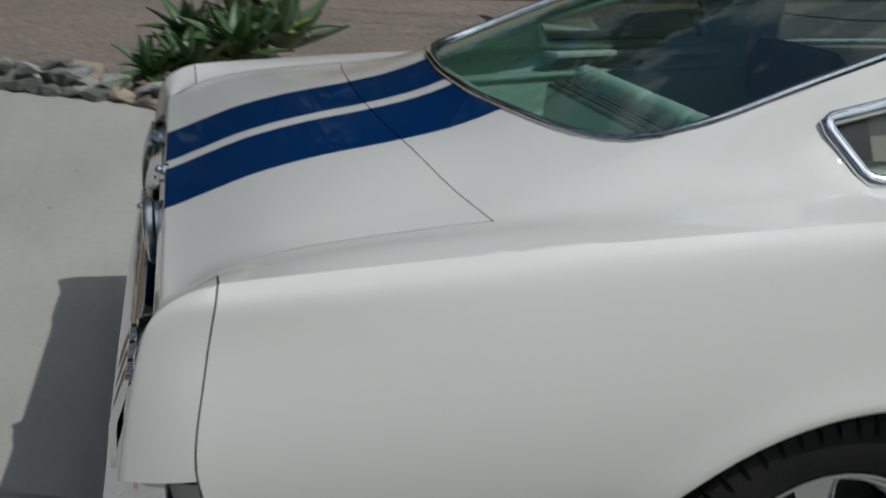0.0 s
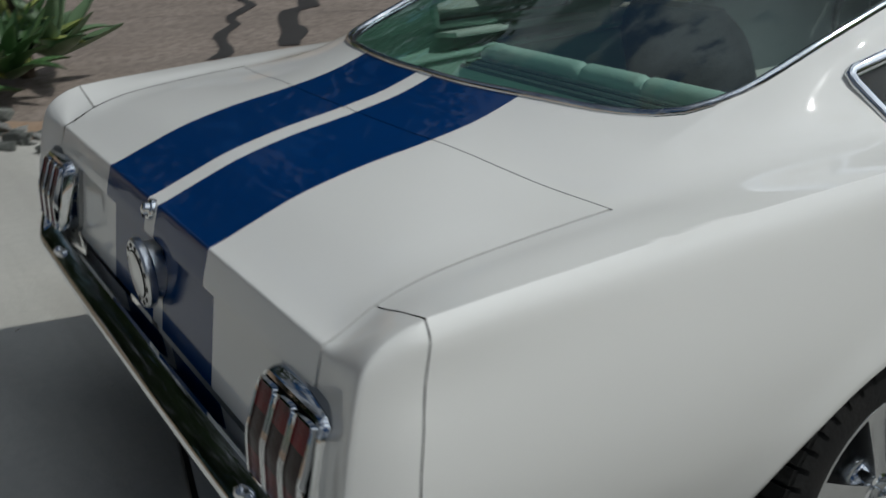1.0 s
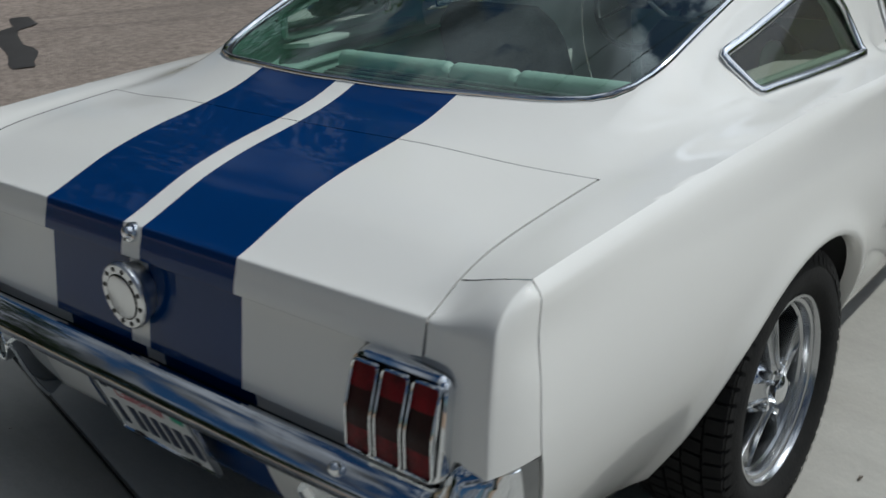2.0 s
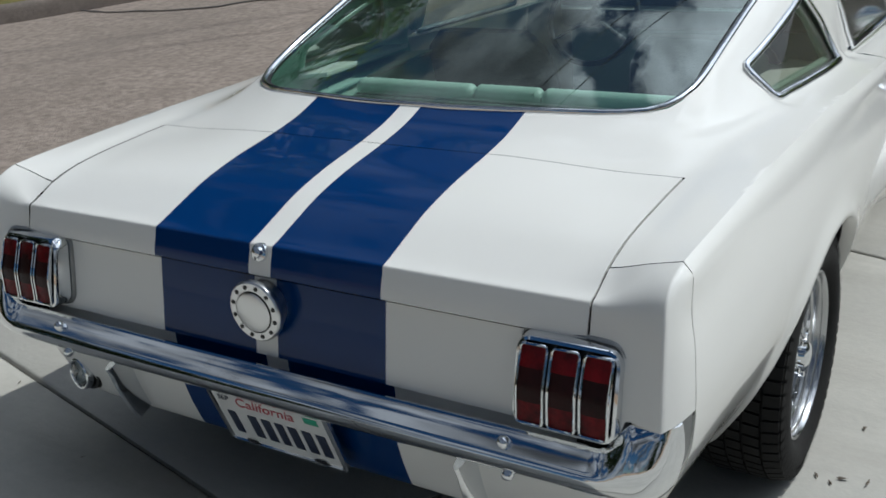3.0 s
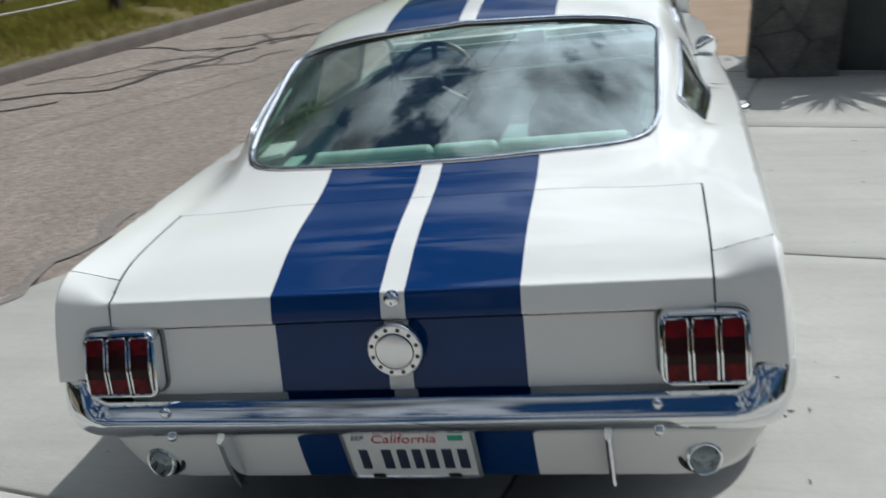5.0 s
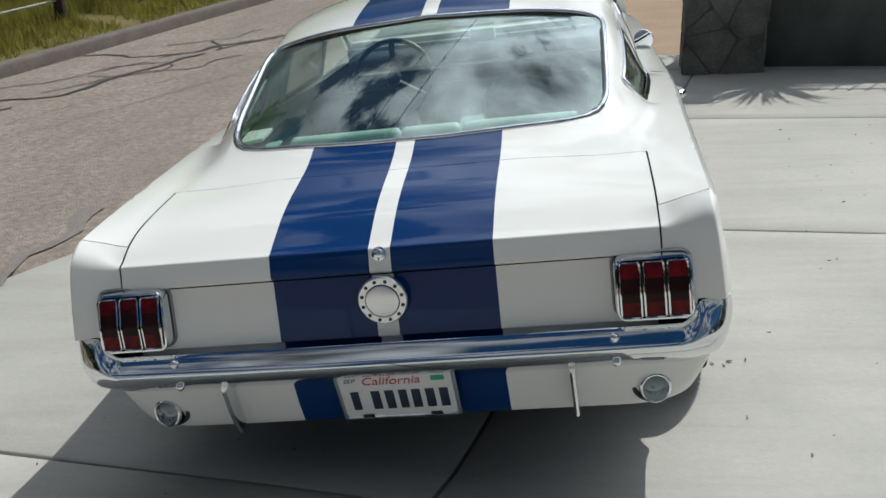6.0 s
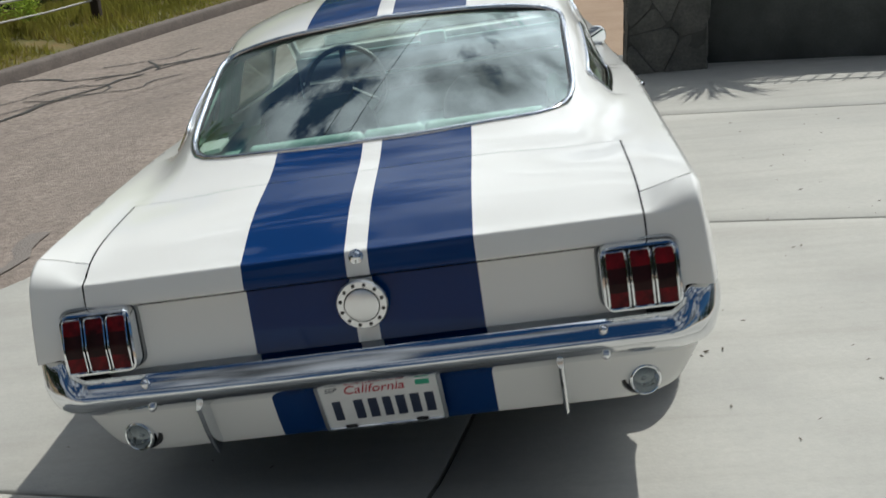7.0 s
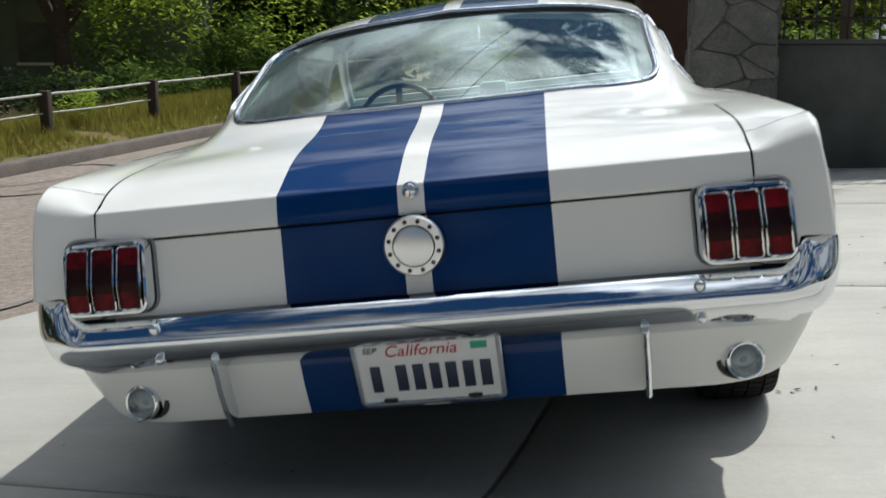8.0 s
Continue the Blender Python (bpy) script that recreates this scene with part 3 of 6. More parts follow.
def end_cap(s):
    """Moulded end of the rear quarter, from the seam round to the tail panel."""
    bm = bmesh.new()
    y_rear = pchip((0.46, 0.020), (0.55, 0.002), (0.62, 0.006), (0.70, 0.018), (0.748, 0.031), (0.80, 0.044), (0.88, 0.062))
    y_out = pchip((0.58, -0.026), (0.65, -0.014), (0.76, 0.011), (0.827, 0.034), (0.863, 0.056), (0.88, 0.066))
    x_fold = pchip((0.60, 0.819), (0.65, 0.817), (0.76, 0.811), (0.827, 0.806), (0.863, 0.802), (0.88, 0.800))
    rows = []

    def column(u, turn):
        """One column from the seam over the top and down the rear face."""
        x = 0.6815 + (0.800 - 0.6815) * u
        back = lambda z: (y_out(z) - y_rear(z)) * u ** 1.6 + turn
        zc = z_top(min(x, 0.799), 0.052)
        r = 0.007 + 0.024 * min(1.0, u * 1.3) ** 0.8
        yr = y_rear(zc) + back(zc)
        a = Vector((x, min(0.112, yr + r * 1.6), 0))
        a.z = z_top(min(x, 0.799), a.y)
        b = Vector((x, yr, zc + 0.002 * u))
        c = Vector((x, y_rear(zc - r) + back(zc - r), zc - r))
        col = [Vector((x, 0.1165, z_top(min(x, 0.799), 0.1165))), a.lerp(Vector((x, 0.1165, z_top(min(x, 0.799), 0.1165))), 0.4)]
        for t in linspace(0, 1, 8):
            col.append(a * (1 - t) ** 2 + b * 2 * t * (1 - t) + c * t * t)
        ramp = min(1.0, max(0.0, (u - 0.46) / 0.18))
        foot = 0.588 + (0.052 - 0.003 * u ** 4) * ramp * ramp * (3 - 2 * ramp)
        for t in linspace(0.09, 1, 12):
            z = c.z + (foot - c.z) * t
            col.append(Vector((x, y_rear(z) + back(z), z)))
        col.append(Vector((x, col[-1].y + 0.010, foot - 0.003)))
        col.append(Vector((x, col[-1].y + 0.05, foot - 0.003)))
        if u > 0.8:                                  # lean to the fold line
            for v in col:
                v.x += (x_fold(v.z) - 0.800) * (u - 0.8) / 0.2
        return col

    for u in linspace(0, 0.965, 12):
        rows.append(column(u, 0.0))
    rows.append(column(0.988, 0.0006))
    edge = column(1.0, 0.0030)
    rows.append(edge)
    top = edge[0].z
    goal = []
    for i, v in enumerate(edge):
        zz = 0.637 + (v.z - 0.637) * (z_crest(0.119) - 0.0008 - 0.637) / (top - 0.637)
        inset = 0.0 if i < len(edge) - 2 else 0.008 if i == len(edge) - 2 else 0.05
        goal.append(Vector((x_side(zz, 0.119) - inset, seam_y(zz) - 0.0025, zz)))
    for t in (0.10, 0.30, 0.55, 0.8, 1.0):
        bulge = 0.0035 * math.sin(t * math.pi)
        rows.append([v.lerp(g, t) + Vector((bulge, -bulge * 0.5, 0)) for v, g in zip(edge, goal)])
    sheet(bm, rows)
    if s < 0:
        bm.transform(Matrix.Diagonal((-1, 1, 1, 1)))
    weld(bm, 1e-4)
    bmesh.ops.recalc_face_normals(bm, faces=bm.faces)
    part("quarter_end_cap", bm, WHITE, car, angle=50)
    # dark sheet put in for the shadow line between cap and bumper
    bm = bmesh.new()
    sheet(bm, [[(s * (0.660 + 0.130 * u), 0.020 - 0.012 * u ** 1.6, z) for u in linspace(0, 1, 9)] for z in (0.560, 0.60, 0.648)])
    bmesh.ops.recalc_face_normals(bm, faces=bm.faces)
    part("bumper_shade_sheet", bm, UNDER, car)
    inner = sweep([(s * (x_side(z, 0.119) - 0.0045), seam_y(z) - 0.001, z) for z in linspace(0.864, 0.625, 10)], ring(0.0028, 6))
    part("seam_gap", inner, FILLER, car)


end_cap(1)
end_cap(-1)


def bumper():
    """Chrome blade wrapped round the tail."""
    half = [(0.0, 0.0), (0.2, 0.0), (0.4, 0.001), (0.55, 0.003), (0.61, 0.004)]
    bend = [(0.0, 0.0)] * 5
    for k in range(1, 17):
        a = radians(5 * k)
        half.append((0.635 + 0.155 * math.sin(a) ** 0.5, 0.078 - 0.0735 * math.cos(a) ** 0.5))
        q = min(1.0, max(0.0, (5 * k - 14) / 26))
        r = min(1.0, max(0.0, (5 * k - 42) / 36))
        bend.append((q * q * (3 - 2 * q), r * r * (3 - 2 * r)))
    bend = bend[:0:-1] + bend
    prof = [(0.000, 0.562), (-0.010, 0.5785), (-0.016, 0.580), (-0.022, 0.5760), (-0.037, 0.562), (-0.0465, 0.553), (-0.0525, 0.547), (-0.0555, 0.540), (-0.0545, 0.533), (-0.046, 0.517), (-0.026, 0.497), (0.004, 0.474), (0.032, 0.4555), (0.052, 0.462)]
    turn = [(0.000, 0.622), (-0.012, 0.633), (-0.017, 0.6335), (-0.023, 0.629), (-0.034, 0.609), (-0.043, 0.589), (-0.050, 0.570), (-0.0545, 0.554), (-0.0545, 0.545), (-0.050, 0.530), (-0.043, 0.514), (-0.026, 0.496), (0.000, 0.479), (0.024, 0.476)]
    tip = [(0.000, 0.622), (-0.034, 0.633), (-0.041, 0.6335), (-0.0455, 0.630), (-0.0485, 0.613), (-0.0495, 0.597), (-0.0495, 0.588), (-0.049, 0.578), (-0.047, 0.564), (-0.042, 0.542), (-0.034, 0.516), (-0.020, 0.493), (-0.004, 0.480), (0.012, 0.483)]
    pts = [(-x, y) for x, y in reversed(half[1:])] + half
    rows = []
    n = len(pts)
    for i, (x, y) in enumerate(pts):
        a, b = pts[max(0, i - 1)], pts[min(n - 1, i + 1)]
        t = Vector((b[0] - a[0], b[1] - a[1], 0)).normalized()
        out = Vector((t.y, -t.x, 0))
        e = bend[i]
        row = []
        for p0, p1, p2 in zip(prof, turn, tip):
            d, zz = [(c0 + (c1 - c0) * e[0]) * (1 - e[1]) + c2 * e[1] for c0, c1, c2 in zip(p0, p1, p2)]
            row.append((x - out.x * d, y - out.y * d, zz))
        rows.append(row)
    bm = bmesh.new()
    vs = sheet(bm, rows, close_v=True)
    bm.faces.new(vs[0])
    bm.faces.new(list(reversed(vs[-1])))
    bmesh.ops.recalc_face_normals(bm, faces=bm.faces)
    ob = part("rear_bumper", bm, CHROME, car, "chrome rear bumper blade", angle=30)
    for s in (-1, 1):
        for z, y, tip in ((0.5655, -0.037, 55), (0.4970, -0.029, -30)):
            b = lathe([(0.0, -0.011), (0.006, -0.010), (0.010, -0.006), (0.0115, 0.0), (0.0115, 0.006)], 18, "y")
            b.transform(pose(s * 0.554, y, z, -tip, 0, 0))
            part("bumper_bolt", b, CHROME, ob)
        # dark recess between the bumper's end and the quarter panel
        bm = bmesh.new()
        rows = []
        for z in linspace(0.505, 0.630, 7):
            x, y1 = x_side(z, 0.119) + 0.001, seam_y(z) - 0.003
            rows.append([(s * (x - 0.022), y1 - 0.034, z), (s * (x - 0.010), y1 - 0.014, z), (s * (x - 0.005), y1, z), (s * (x - 0.016), y1, z), (s * (x - 0.030), y1 - 0.034, z)])
        sheet(bm, rows, close_v=True)
        bmesh.ops.recalc_face_normals(bm, faces=bm.faces)
        part("bumper_recess", bm, GREYRIM, car, "grey filler behind the bumper end")
    return ob


bumper()


def valance():
    bm = bmesh.new()
    half = [0.0, 0.0275, 0.0276, 0.15, 0.278, 0.2781, 0.40, 0.50, 0.56]
    turn = linspace(0.08, 1.0, 14)
    prof = [(0.030, 0.545), (0.033, 0.50), (0.039, 0.45), (0.052, 0.395), (0.069, 0.345), (0.077, 0.326), (0.083, 0.320), (0.093, 0.321), (0.100, 0.332)]
    xs = [-0.56 - t for t in reversed(turn)] + [-x for x in reversed(half[1:])] + half + [0.56 + t for t in turn]
    rows = []
    for y, z in prof:
        row = []
        for x in xs:
            u = abs(x) - 0.56
            if u <= 0:
                row.append((x, y, z))
                continue
            ze = 0.376 + (z - 0.32) * 0.174 / 0.225
            fx, fy = x_side(ze, 0.119) - 0.0015, seam_y(ze) + 0.010
            c, q = math.sin(u * math.pi / 2), 1 - math.cos(u * math.pi / 2)
            row.append((math.copysign(0.56 + (fx - 0.56) * c ** 0.9, x), y + (fy - y) * q ** 1.1, z + (ze - z) * u ** 2))
        rows.append(row)
    sheet(bm, rows, mat=lambda i, j: 1 if 0.0275 < abs((xs[j] + xs[j + 1]) / 2) < 0.278 else 0)
    weld(bm, 5e-5)
    bmesh.ops.recalc_face_normals(bm, faces=bm.faces)
    part("rear_valance", bm, [WHITE, BLUE], car)
    for s in (-1, 1):
        # bumper guard blade
        path = [(s * 0.446, 0.004, 0.482), (s * 0.446, 0.012, 0.46), (s * 0.447, 0.026, 0.41), (s * 0.447, 0.044, 0.365), (s * 0.447, 0.062, 0.332)]
        g = sweep(path, [(0.008, -0.030), (0.0085, 0.016), (0.006, 0.027), (0.0, 0.0315), (-0.006, 0.027), (-0.0085, 0.016), (-0.008, -0.030)], up=Vector((0, -1, -0.3)))
        part("bumper_guard", g, CHROME, car, "slim chrome bumper guard blade")
        # reversing lamp: chrome bowl and ring, domed glass, dark rubber hood
        m = pose(s * 0.641, 0.082, 0.378, -4, 0, s * 9)
        bowl = lathe([(0.0, -0.006), (0.012, -0.009), (0.024, -0.018), (0.0315, -0.033), (0.0335, -0.0375), (0.0365, -0.0385), (0.0395, -0.036), (0.0405, -0.030), (0.0395, -0.010), (0.038, 0.03)], 40, "y")
        bowl.transform(m)
        ob = part("reversing_lamp", bowl, CHROME, car, "round chrome reversing lamp with a clear lens")
        lens = lathe([(0.0, -0.0435), (0.011, -0.043), (0.021, -0.0405), (0.028, -0.0375), (0.0325, -0.0335), (0.0325, -0.0315)], 36, "y")
        lens.transform(m)
        part("lens", lens, LAMPGLASS, ob, "clear domed glass lens").visible_shadow = False
        bulb = lathe([(0.0, -0.026), (0.006, -0.0245), (0.009, -0.019), (0.0085, -0.012), (0.006, -0.006)], 16, "y")
        bulb.transform(m)
        part("bulb", bulb, FROST, ob)
        hood = bmesh.new()
        loops = []
        for r, y, grow in ((0.0395, -0.010, 0.0), (0.0430, -0.018, 0.5), (0.0480, -0.016, 1.0), (0.0510, 0.004, 1.1), (0.0500, 0.022, 1.0)):
            loops.append([((r + 0.004 * grow * max(0.0, math.sin(a2))) * math.cos(a2) - s * 0.0075 * grow, y, (r + 0.004 * grow * max(0.0, math.sin(a2))) * math.sin(a2) + 0.0055 * grow) for a2 in [2 * math.pi * k / 40 for k in range(40)]])
        sheet(hood, loops, close_v=True)
        bmesh.ops.recalc_face_normals(hood, faces=hood.faces)
        hood.transform(m)
        part("rubber_hood", hood, SEAL, ob, "black rubber surround")


valance()


def fuel_cap():
    y0 = tail_y(0.684)
    bm = lathe([(0.052, y0 + 0.004), (0.052, 0.020), (0.061, 0.016), (0.0625, 0.010), (0.062, 0.004), (0.059, 0.0005), (0.044, 0.0), (0.043, 0.003), (0.0415, 0.003), (0.041, -0.002), (0.036, -0.0045), (0.0, -0.006)], 64, "y")
    bm.transform(pose(0, 0, 0.684))
    cap = part("fuel_cap", bm, STEEL, car, "round brushed aluminium fuel cap", angle=30)
    for k in range(12):
        a = radians(15 + 30 * k)
        b = lathe([(0.0, -0.001), (0.0044, -0.0012), (0.0050, 0.001), (0.0050, 0.004)], 12, "y")
        b.transform(pose(0.0515 * math.cos(a), 0, 0.684 + 0.0515 * math.sin(a)))
        part("cap_bolt", b, SEAL, cap)
    g = lathe([(0.0405, 0.0008), (0.0415, -0.0022), (0.0425, 0.0008)], 64, "y")
    g.transform(pose(0, 0, 0.684))
    part("cap_groove", g, SEAL, cap)


fuel_cap()


def tail_light(s):
    """Three upright red lenses bent at mid height, each in a chrome frame, on a bevelled housing."""
    cx, cz = 0.655, 0.6725
    face_y = lambda z: 0.006 - 0.030 * (0.737 - z) / 0.127 - 0.011 * max(0, 1 - abs(z - 0.668) / 0.066)
    w, h = 0.176, 0.144
    bm = bmesh.new()
    n = 7
    loops = []
    for grow, yo in ((0.005, 1.0), (0.0045, 0.012), (0.0015, 0.003), (-0.0035, 0.001), (-0.005, 0.010)):
        pts = rounded(w + 2 * grow - 0.0, h + 2 * grow, 0.022 + grow, n)
        loops.append([(cx + px, (tail_y(cz + pz) + 0.006) if yo == 1.0 else face_y(cz + pz) + yo, cz + pz) for px, pz in pts])
    sheet(bm, loops, close_v=True)
    bm.faces.new([bm.verts.new(p) for p in [(x, y + 0.012, z) for x, y, z in loops[-1]]])
    if s < 0:
        bm.transform(Matrix.Diagonal((-1, 1, 1, 1)))
    weld(bm, 1e-5)
    bmesh.ops.recalc_face_normals(bm, faces=bm.faces)
    light = part("tail_light", bm, CHROME, car, "three-section red tail light in chrome bezel", angle=30)
    skirt = bmesh.new()
    loops = []
    for grow, dy in ((0.0125, 0.004), (0.011, -0.004), (0.0075, -0.008), (0.0052, -0.002)):
        loops.append([(cx + px, tail_y(cz + pz) + dy - 0.019 * min(1.0, max(0.0, (px - 0.018) / 0.02)), cz + pz) for px, pz in rounded(w + 2 * grow, h + 2 * grow, 0.022 + grow, n)])
    sheet(skirt, loops, close_v=True)
    if s < 0:
        skirt.transform(Matrix.Diagonal((-1, 1, 1, 1)))
    bmesh.ops.recalc_face_normals(skirt, faces=skirt.faces)
    part("light_skirt", skirt, GREYRIM, light)
    back = bmesh.new()
    sheet(back, [[(s * (cx + x), face_y(cz + z) + 0.010, cz + z) for x in (-0.083, 0.083)] for z in linspace(-0.066, 0.066, 9)])
    part("light_backing", back, SEAL, light)
    for k in (-1, 0, 1):
        lw, lh, lx = 0.0435, 0.124, cx + k * 0.056
        lens = bmesh.new()
        rows = []
        for z in linspace(-lh / 2, lh / 2, 19):
            rows.append([(s * (lx + x), face_y(cz + z) - 0.001 + 0.0015 * math.cos(z * 900) * 0.4 - 0.002 * math.cos(x / 0.02 * 1.3), cz + z) for x in linspace(-lw / 2, lw / 2, 7)])
        sheet(lens, rows, mat=lambda i, j: 1 if 5 <= i <= 12 else 0)
        part("lens", lens, [RED, PRISM], light, "dark red ribbed lens")
        frame_path = []
        for px, pz in rounded(lw + 0.004, lh + 0.004, 0.006, 3):
            frame_path.append((px, pz))
        dense = []
        for i, p in enumerate(frame_path):
            q = frame_path[(i + 1) % len(frame_path)]
            steps = 8 if abs(p[1] - q[1]) > 0.05 else 1
            for j in range(steps):
                dense.append((p[0] + (q[0] - p[0]) * j / steps, p[1] + (q[1] - p[1]) * j / steps))
        path = [(s * (lx + px), face_y(cz + pz) - 0.002, cz + pz) for px, pz in dense]
        part("lens_frame", sweep(path, [(0.0022, -0.005), (0.0022, 0.003), (0.0, 0.0045), (-0.0022, 0.003), (-0.0022, -0.005)], closed=True, up=Vector((0, -1, 0))), CHROME, light)


tail_light(1)
tail_light(-1)


def number_plate():
    m = Matrix.Translation((0.0, 0.012, 0.4205)) @ pose(0, 0, 0, 19, 0, 0)   # leans with its foot forward
    bm = bmesh.new()
    loops = []
    for grow, y in ((0.0, 0.006), (0.0, -0.002), (-0.003, -0.004), (-0.010, -0.004), (-0.012, 0.0)):
        loops.append([(px, y, pz) for px, pz in rounded(0.312 + 2 * grow, 0.174 + 2 * grow, 0.016 + grow, 5)])
    sheet(bm, loops, close_v=True)
    bmesh.ops.recalc_face_normals(bm, faces=bm.faces)
    bm.transform(m)
    holder = part("number_plate", bm, CHROME, car, "white number plate in a chrome frame")
    bm = bmesh.new()
    bm.faces.new([bm.verts.new((px, -0.0005, pz)) for px, pz in rounded(0.292, 0.154, 0.012, 5)])
    bmesh.ops.recalc_face_normals(bm, faces=bm.faces)
    bm.transform(m)
    part("plate_sheet", bm, PLATE, holder, "white plate with dark characters", flat=True)
    # characters become plain bars
    for k, (x, w) in enumerate(((-0.112, 0.026), (-0.058, 0.028), (-0.022, 0.028), (0.013, 0.026), (0.047, 0.028), (0.083, 0.028), (0.119, 0.028))):
        b = box(w * 0.82, 0.0016, 0.066, (x, -0.0014, -0.016), 0.0005)
        b.transform(m)
        part("plate_bar", b, INK, holder)
    b = box(0.034, 0.0014, 0.017, (0.110, -0.0014, 0.055), 0.0003)
    b.transform(m)
    part("sticker", b, GREENINK, holder, "green registration sticker")
    for word, size, x, z, mat in (("California", 0.039, -0.012, 0.040, REDINK), ("SEP", 0.021, -0.118, 0.050, INK)):
        cu = bpy.data.curves.new("word", "FONT")
        cu.body, cu.size, cu.align_x, cu.extrude = word, size, "CENTER", 0.0003
        cu.shear = 0.25 if size > 0.02 else 0.0
        ob = new("plate_word", cu)
        dg = bpy.context.evaluated_depsgraph_get()
        me = bpy.data.meshes.new_from_object(ob.evaluated_get(dg))
        bpy.data.objects.remove(ob)
        me.transform(m @ Matrix.Translation((x, -0.0014, z)) @ pose(0, 0, 0, 90, 0, 0))
        me.materials.clear()
        me.materials.append(mat)
        w = new("plate_word", me)
        w.parent = holder
    for x in (-0.09, 0.09):
        b = box(0.03, 0.004, 0.008, (x, -0.004, -0.070), 0.002)
        b.transform(m)
        part("plate_fastener", b, SEAL, holder)


number_plate()


def outline_points(grow=0.0, lift=0.0):
    """The rear window's outline on the car's skin, all the way round."""
    half = [(0.0, 0.604)] + REAR_HALF
    dense = []
    for a, b in zip(half, half[1:]):
        steps = max(1, int(math.hypot(b[0] - a[0], b[1] - a[1]) / 0.03))
        dense += [(a[0] + (b[0] - a[0]) * k / steps, a[1] + (b[1] - a[1]) * k / steps) for k in range(steps)]
    dense += [(0.575 - 0.575 * k / 20, 1.399) for k in range(21)]
    for _ in range(4):
        dense = dense[:1] + [((a[0] + 2 * b[0] + c[0]) / 4, (a[1] + 2 * b[1] + c[1]) / 4) for a, b, c in zip(dense, dense[1:], dense[2:])] + dense[-1:]
    pts = []
    for x, y in dense:
        x, y = x + grow * (1 if x > 0.5 else 0), y + grow * (1 if y > 1.3 else -1 if y < 0.75 else 0)
        yy = y - 0.07 * (1 - min(1, x / 0.6) ** 2) * min(1, max(0, (y - 0.07 * (1 - min(1, x / 0.6) ** 2) - 1.05) / 0.27))
        pts.append((x, yy, z_top(x, yy) + lift))
    return pts + [(-x, y, z) for x, y, z in reversed(pts[1:-1])]


def fit_glass():
    """One smooth sheet through the skin's heights over the rear window."""
    xs, ys = np.meshgrid(np.linspace(-0.57, 0.57, 21), np.linspace(0.64, 1.38, 21))
    zs = np.array([z_top(abs(x), y) for x, y in zip(xs.ravel(), ys.ravel())])
    terms = lambda x, y: (x ** 0, y, y * y, x * x, x * x * y)
    k = np.linalg.lstsq(np.stack([t.ravel() for t in terms(xs, ys)], 1), zs, rcond=None)[0]
    return lambda x, y: sum(a * b for a, b in zip(k, terms(x, y)))


glass_z = fit_glass()


def rear_window():
    bm = bmesh.new()
    # rows across, from the base to the top
    rows = []
    for t in linspace(0.0, 1.0, 26):
        row = []
        for u in linspace(-1, 1, 41):
            x = 0.585 * u
            y0 = pchip((0.0, 0.606), (0.284, 0.625), (0.40, 0.648), (0.48, 0.672), (0.53, 0.698), (0.565, 0.732), (0.60, 0.80))(abs(x))
            y1 = 1.397 - 0.068 * (1 - (abs(x) / 0.6) ** 2)
            y = y0 + (y1 - y0) * t
            xx = x * (1 + 0.025 * t)
            row.append((xx, y, float(glass_z(xx, y)) - 0.009))
        rows.append(row)
    sheet(bm, rows)
    bmesh.ops.recalc_face_normals(bm, faces=bm.faces)
    pane = part("rear_window", bm, WINDOW, car, "green-tinted rear window")
    pane.visible_shadow = False
    trim = sweep(outline_points(0.004, 0.004), [(0.006, -0.007), (0.0062, -0.001), (0.0045, 0.0018), (0.001, 0.003), (-0.004, 0.0026), (-0.0085, 0.0), (-0.010, -0.004), (-0.010, -0.008)], closed=True)
    part("window_trim", trim, CHROME, pane, "bright chrome window moulding")
    seal = sweep(outline_points(-0.003, -0.003), [(0.004, -0.008), (0.004, 0.001), (-0.008, 0.0005), (-0.008, -0.008)], closed=True)
    part("window_seal", seal, SEAL, pane)


rear_window()


def on_side(y, z, out=0.0):
    """A point of the cabin's side, where the skin has the height z at y."""
    hit = SKIN.ray_cast(Vector((0.80, y, z)), Vector((-1, 0, 0)))[0]
    return (hit.x + out if hit else x_belt(y) + out, y, z)


def side_window(name, poly, s, tint, label):
    bm = bmesh.new()
    pts = [on_side(y, z, -0.006) for y, z in poly]
    bm.faces.new([bm.verts.new((s * x, y, z)) for x, y, z in pts])
    bmesh.ops.recalc_face_normals(bm, faces=bm.faces)
    pane = part(name, bm, tint, car, label, flat=True)
    pane.visible_shadow = False
    n = len(poly)
    path = []
    for i in range(n):
        a, b = poly[i], poly[(i + 1) % n]
        steps = max(1, int(math.hypot(b[0] - a[0], b[1] - a[1]) / 0.05))
        path += [(a[0] + (b[0] - a[0]) * k / steps, a[1] + (b[1] - a[1]) * k / steps) for k in range(steps)]
    path = [on_side(y, z, 0.004) for y, z in path]
    trim = sweep([(s * x, y, z) for x, y, z in path], ring(0.0105, 14, 1.1, 0.75), closed=True, up=Vector((1, 0, 0.4)))
    part("window_trim", trim, CHROME, pane, "rounded chrome window frame")


for s in (1, -1):
    side_window("quarter_window", QWIN, s, SIDEGLASS, "fixed quarter window")
    side_window("door_window", DOORWIN, s, SIDEGLASS, "closed door window")


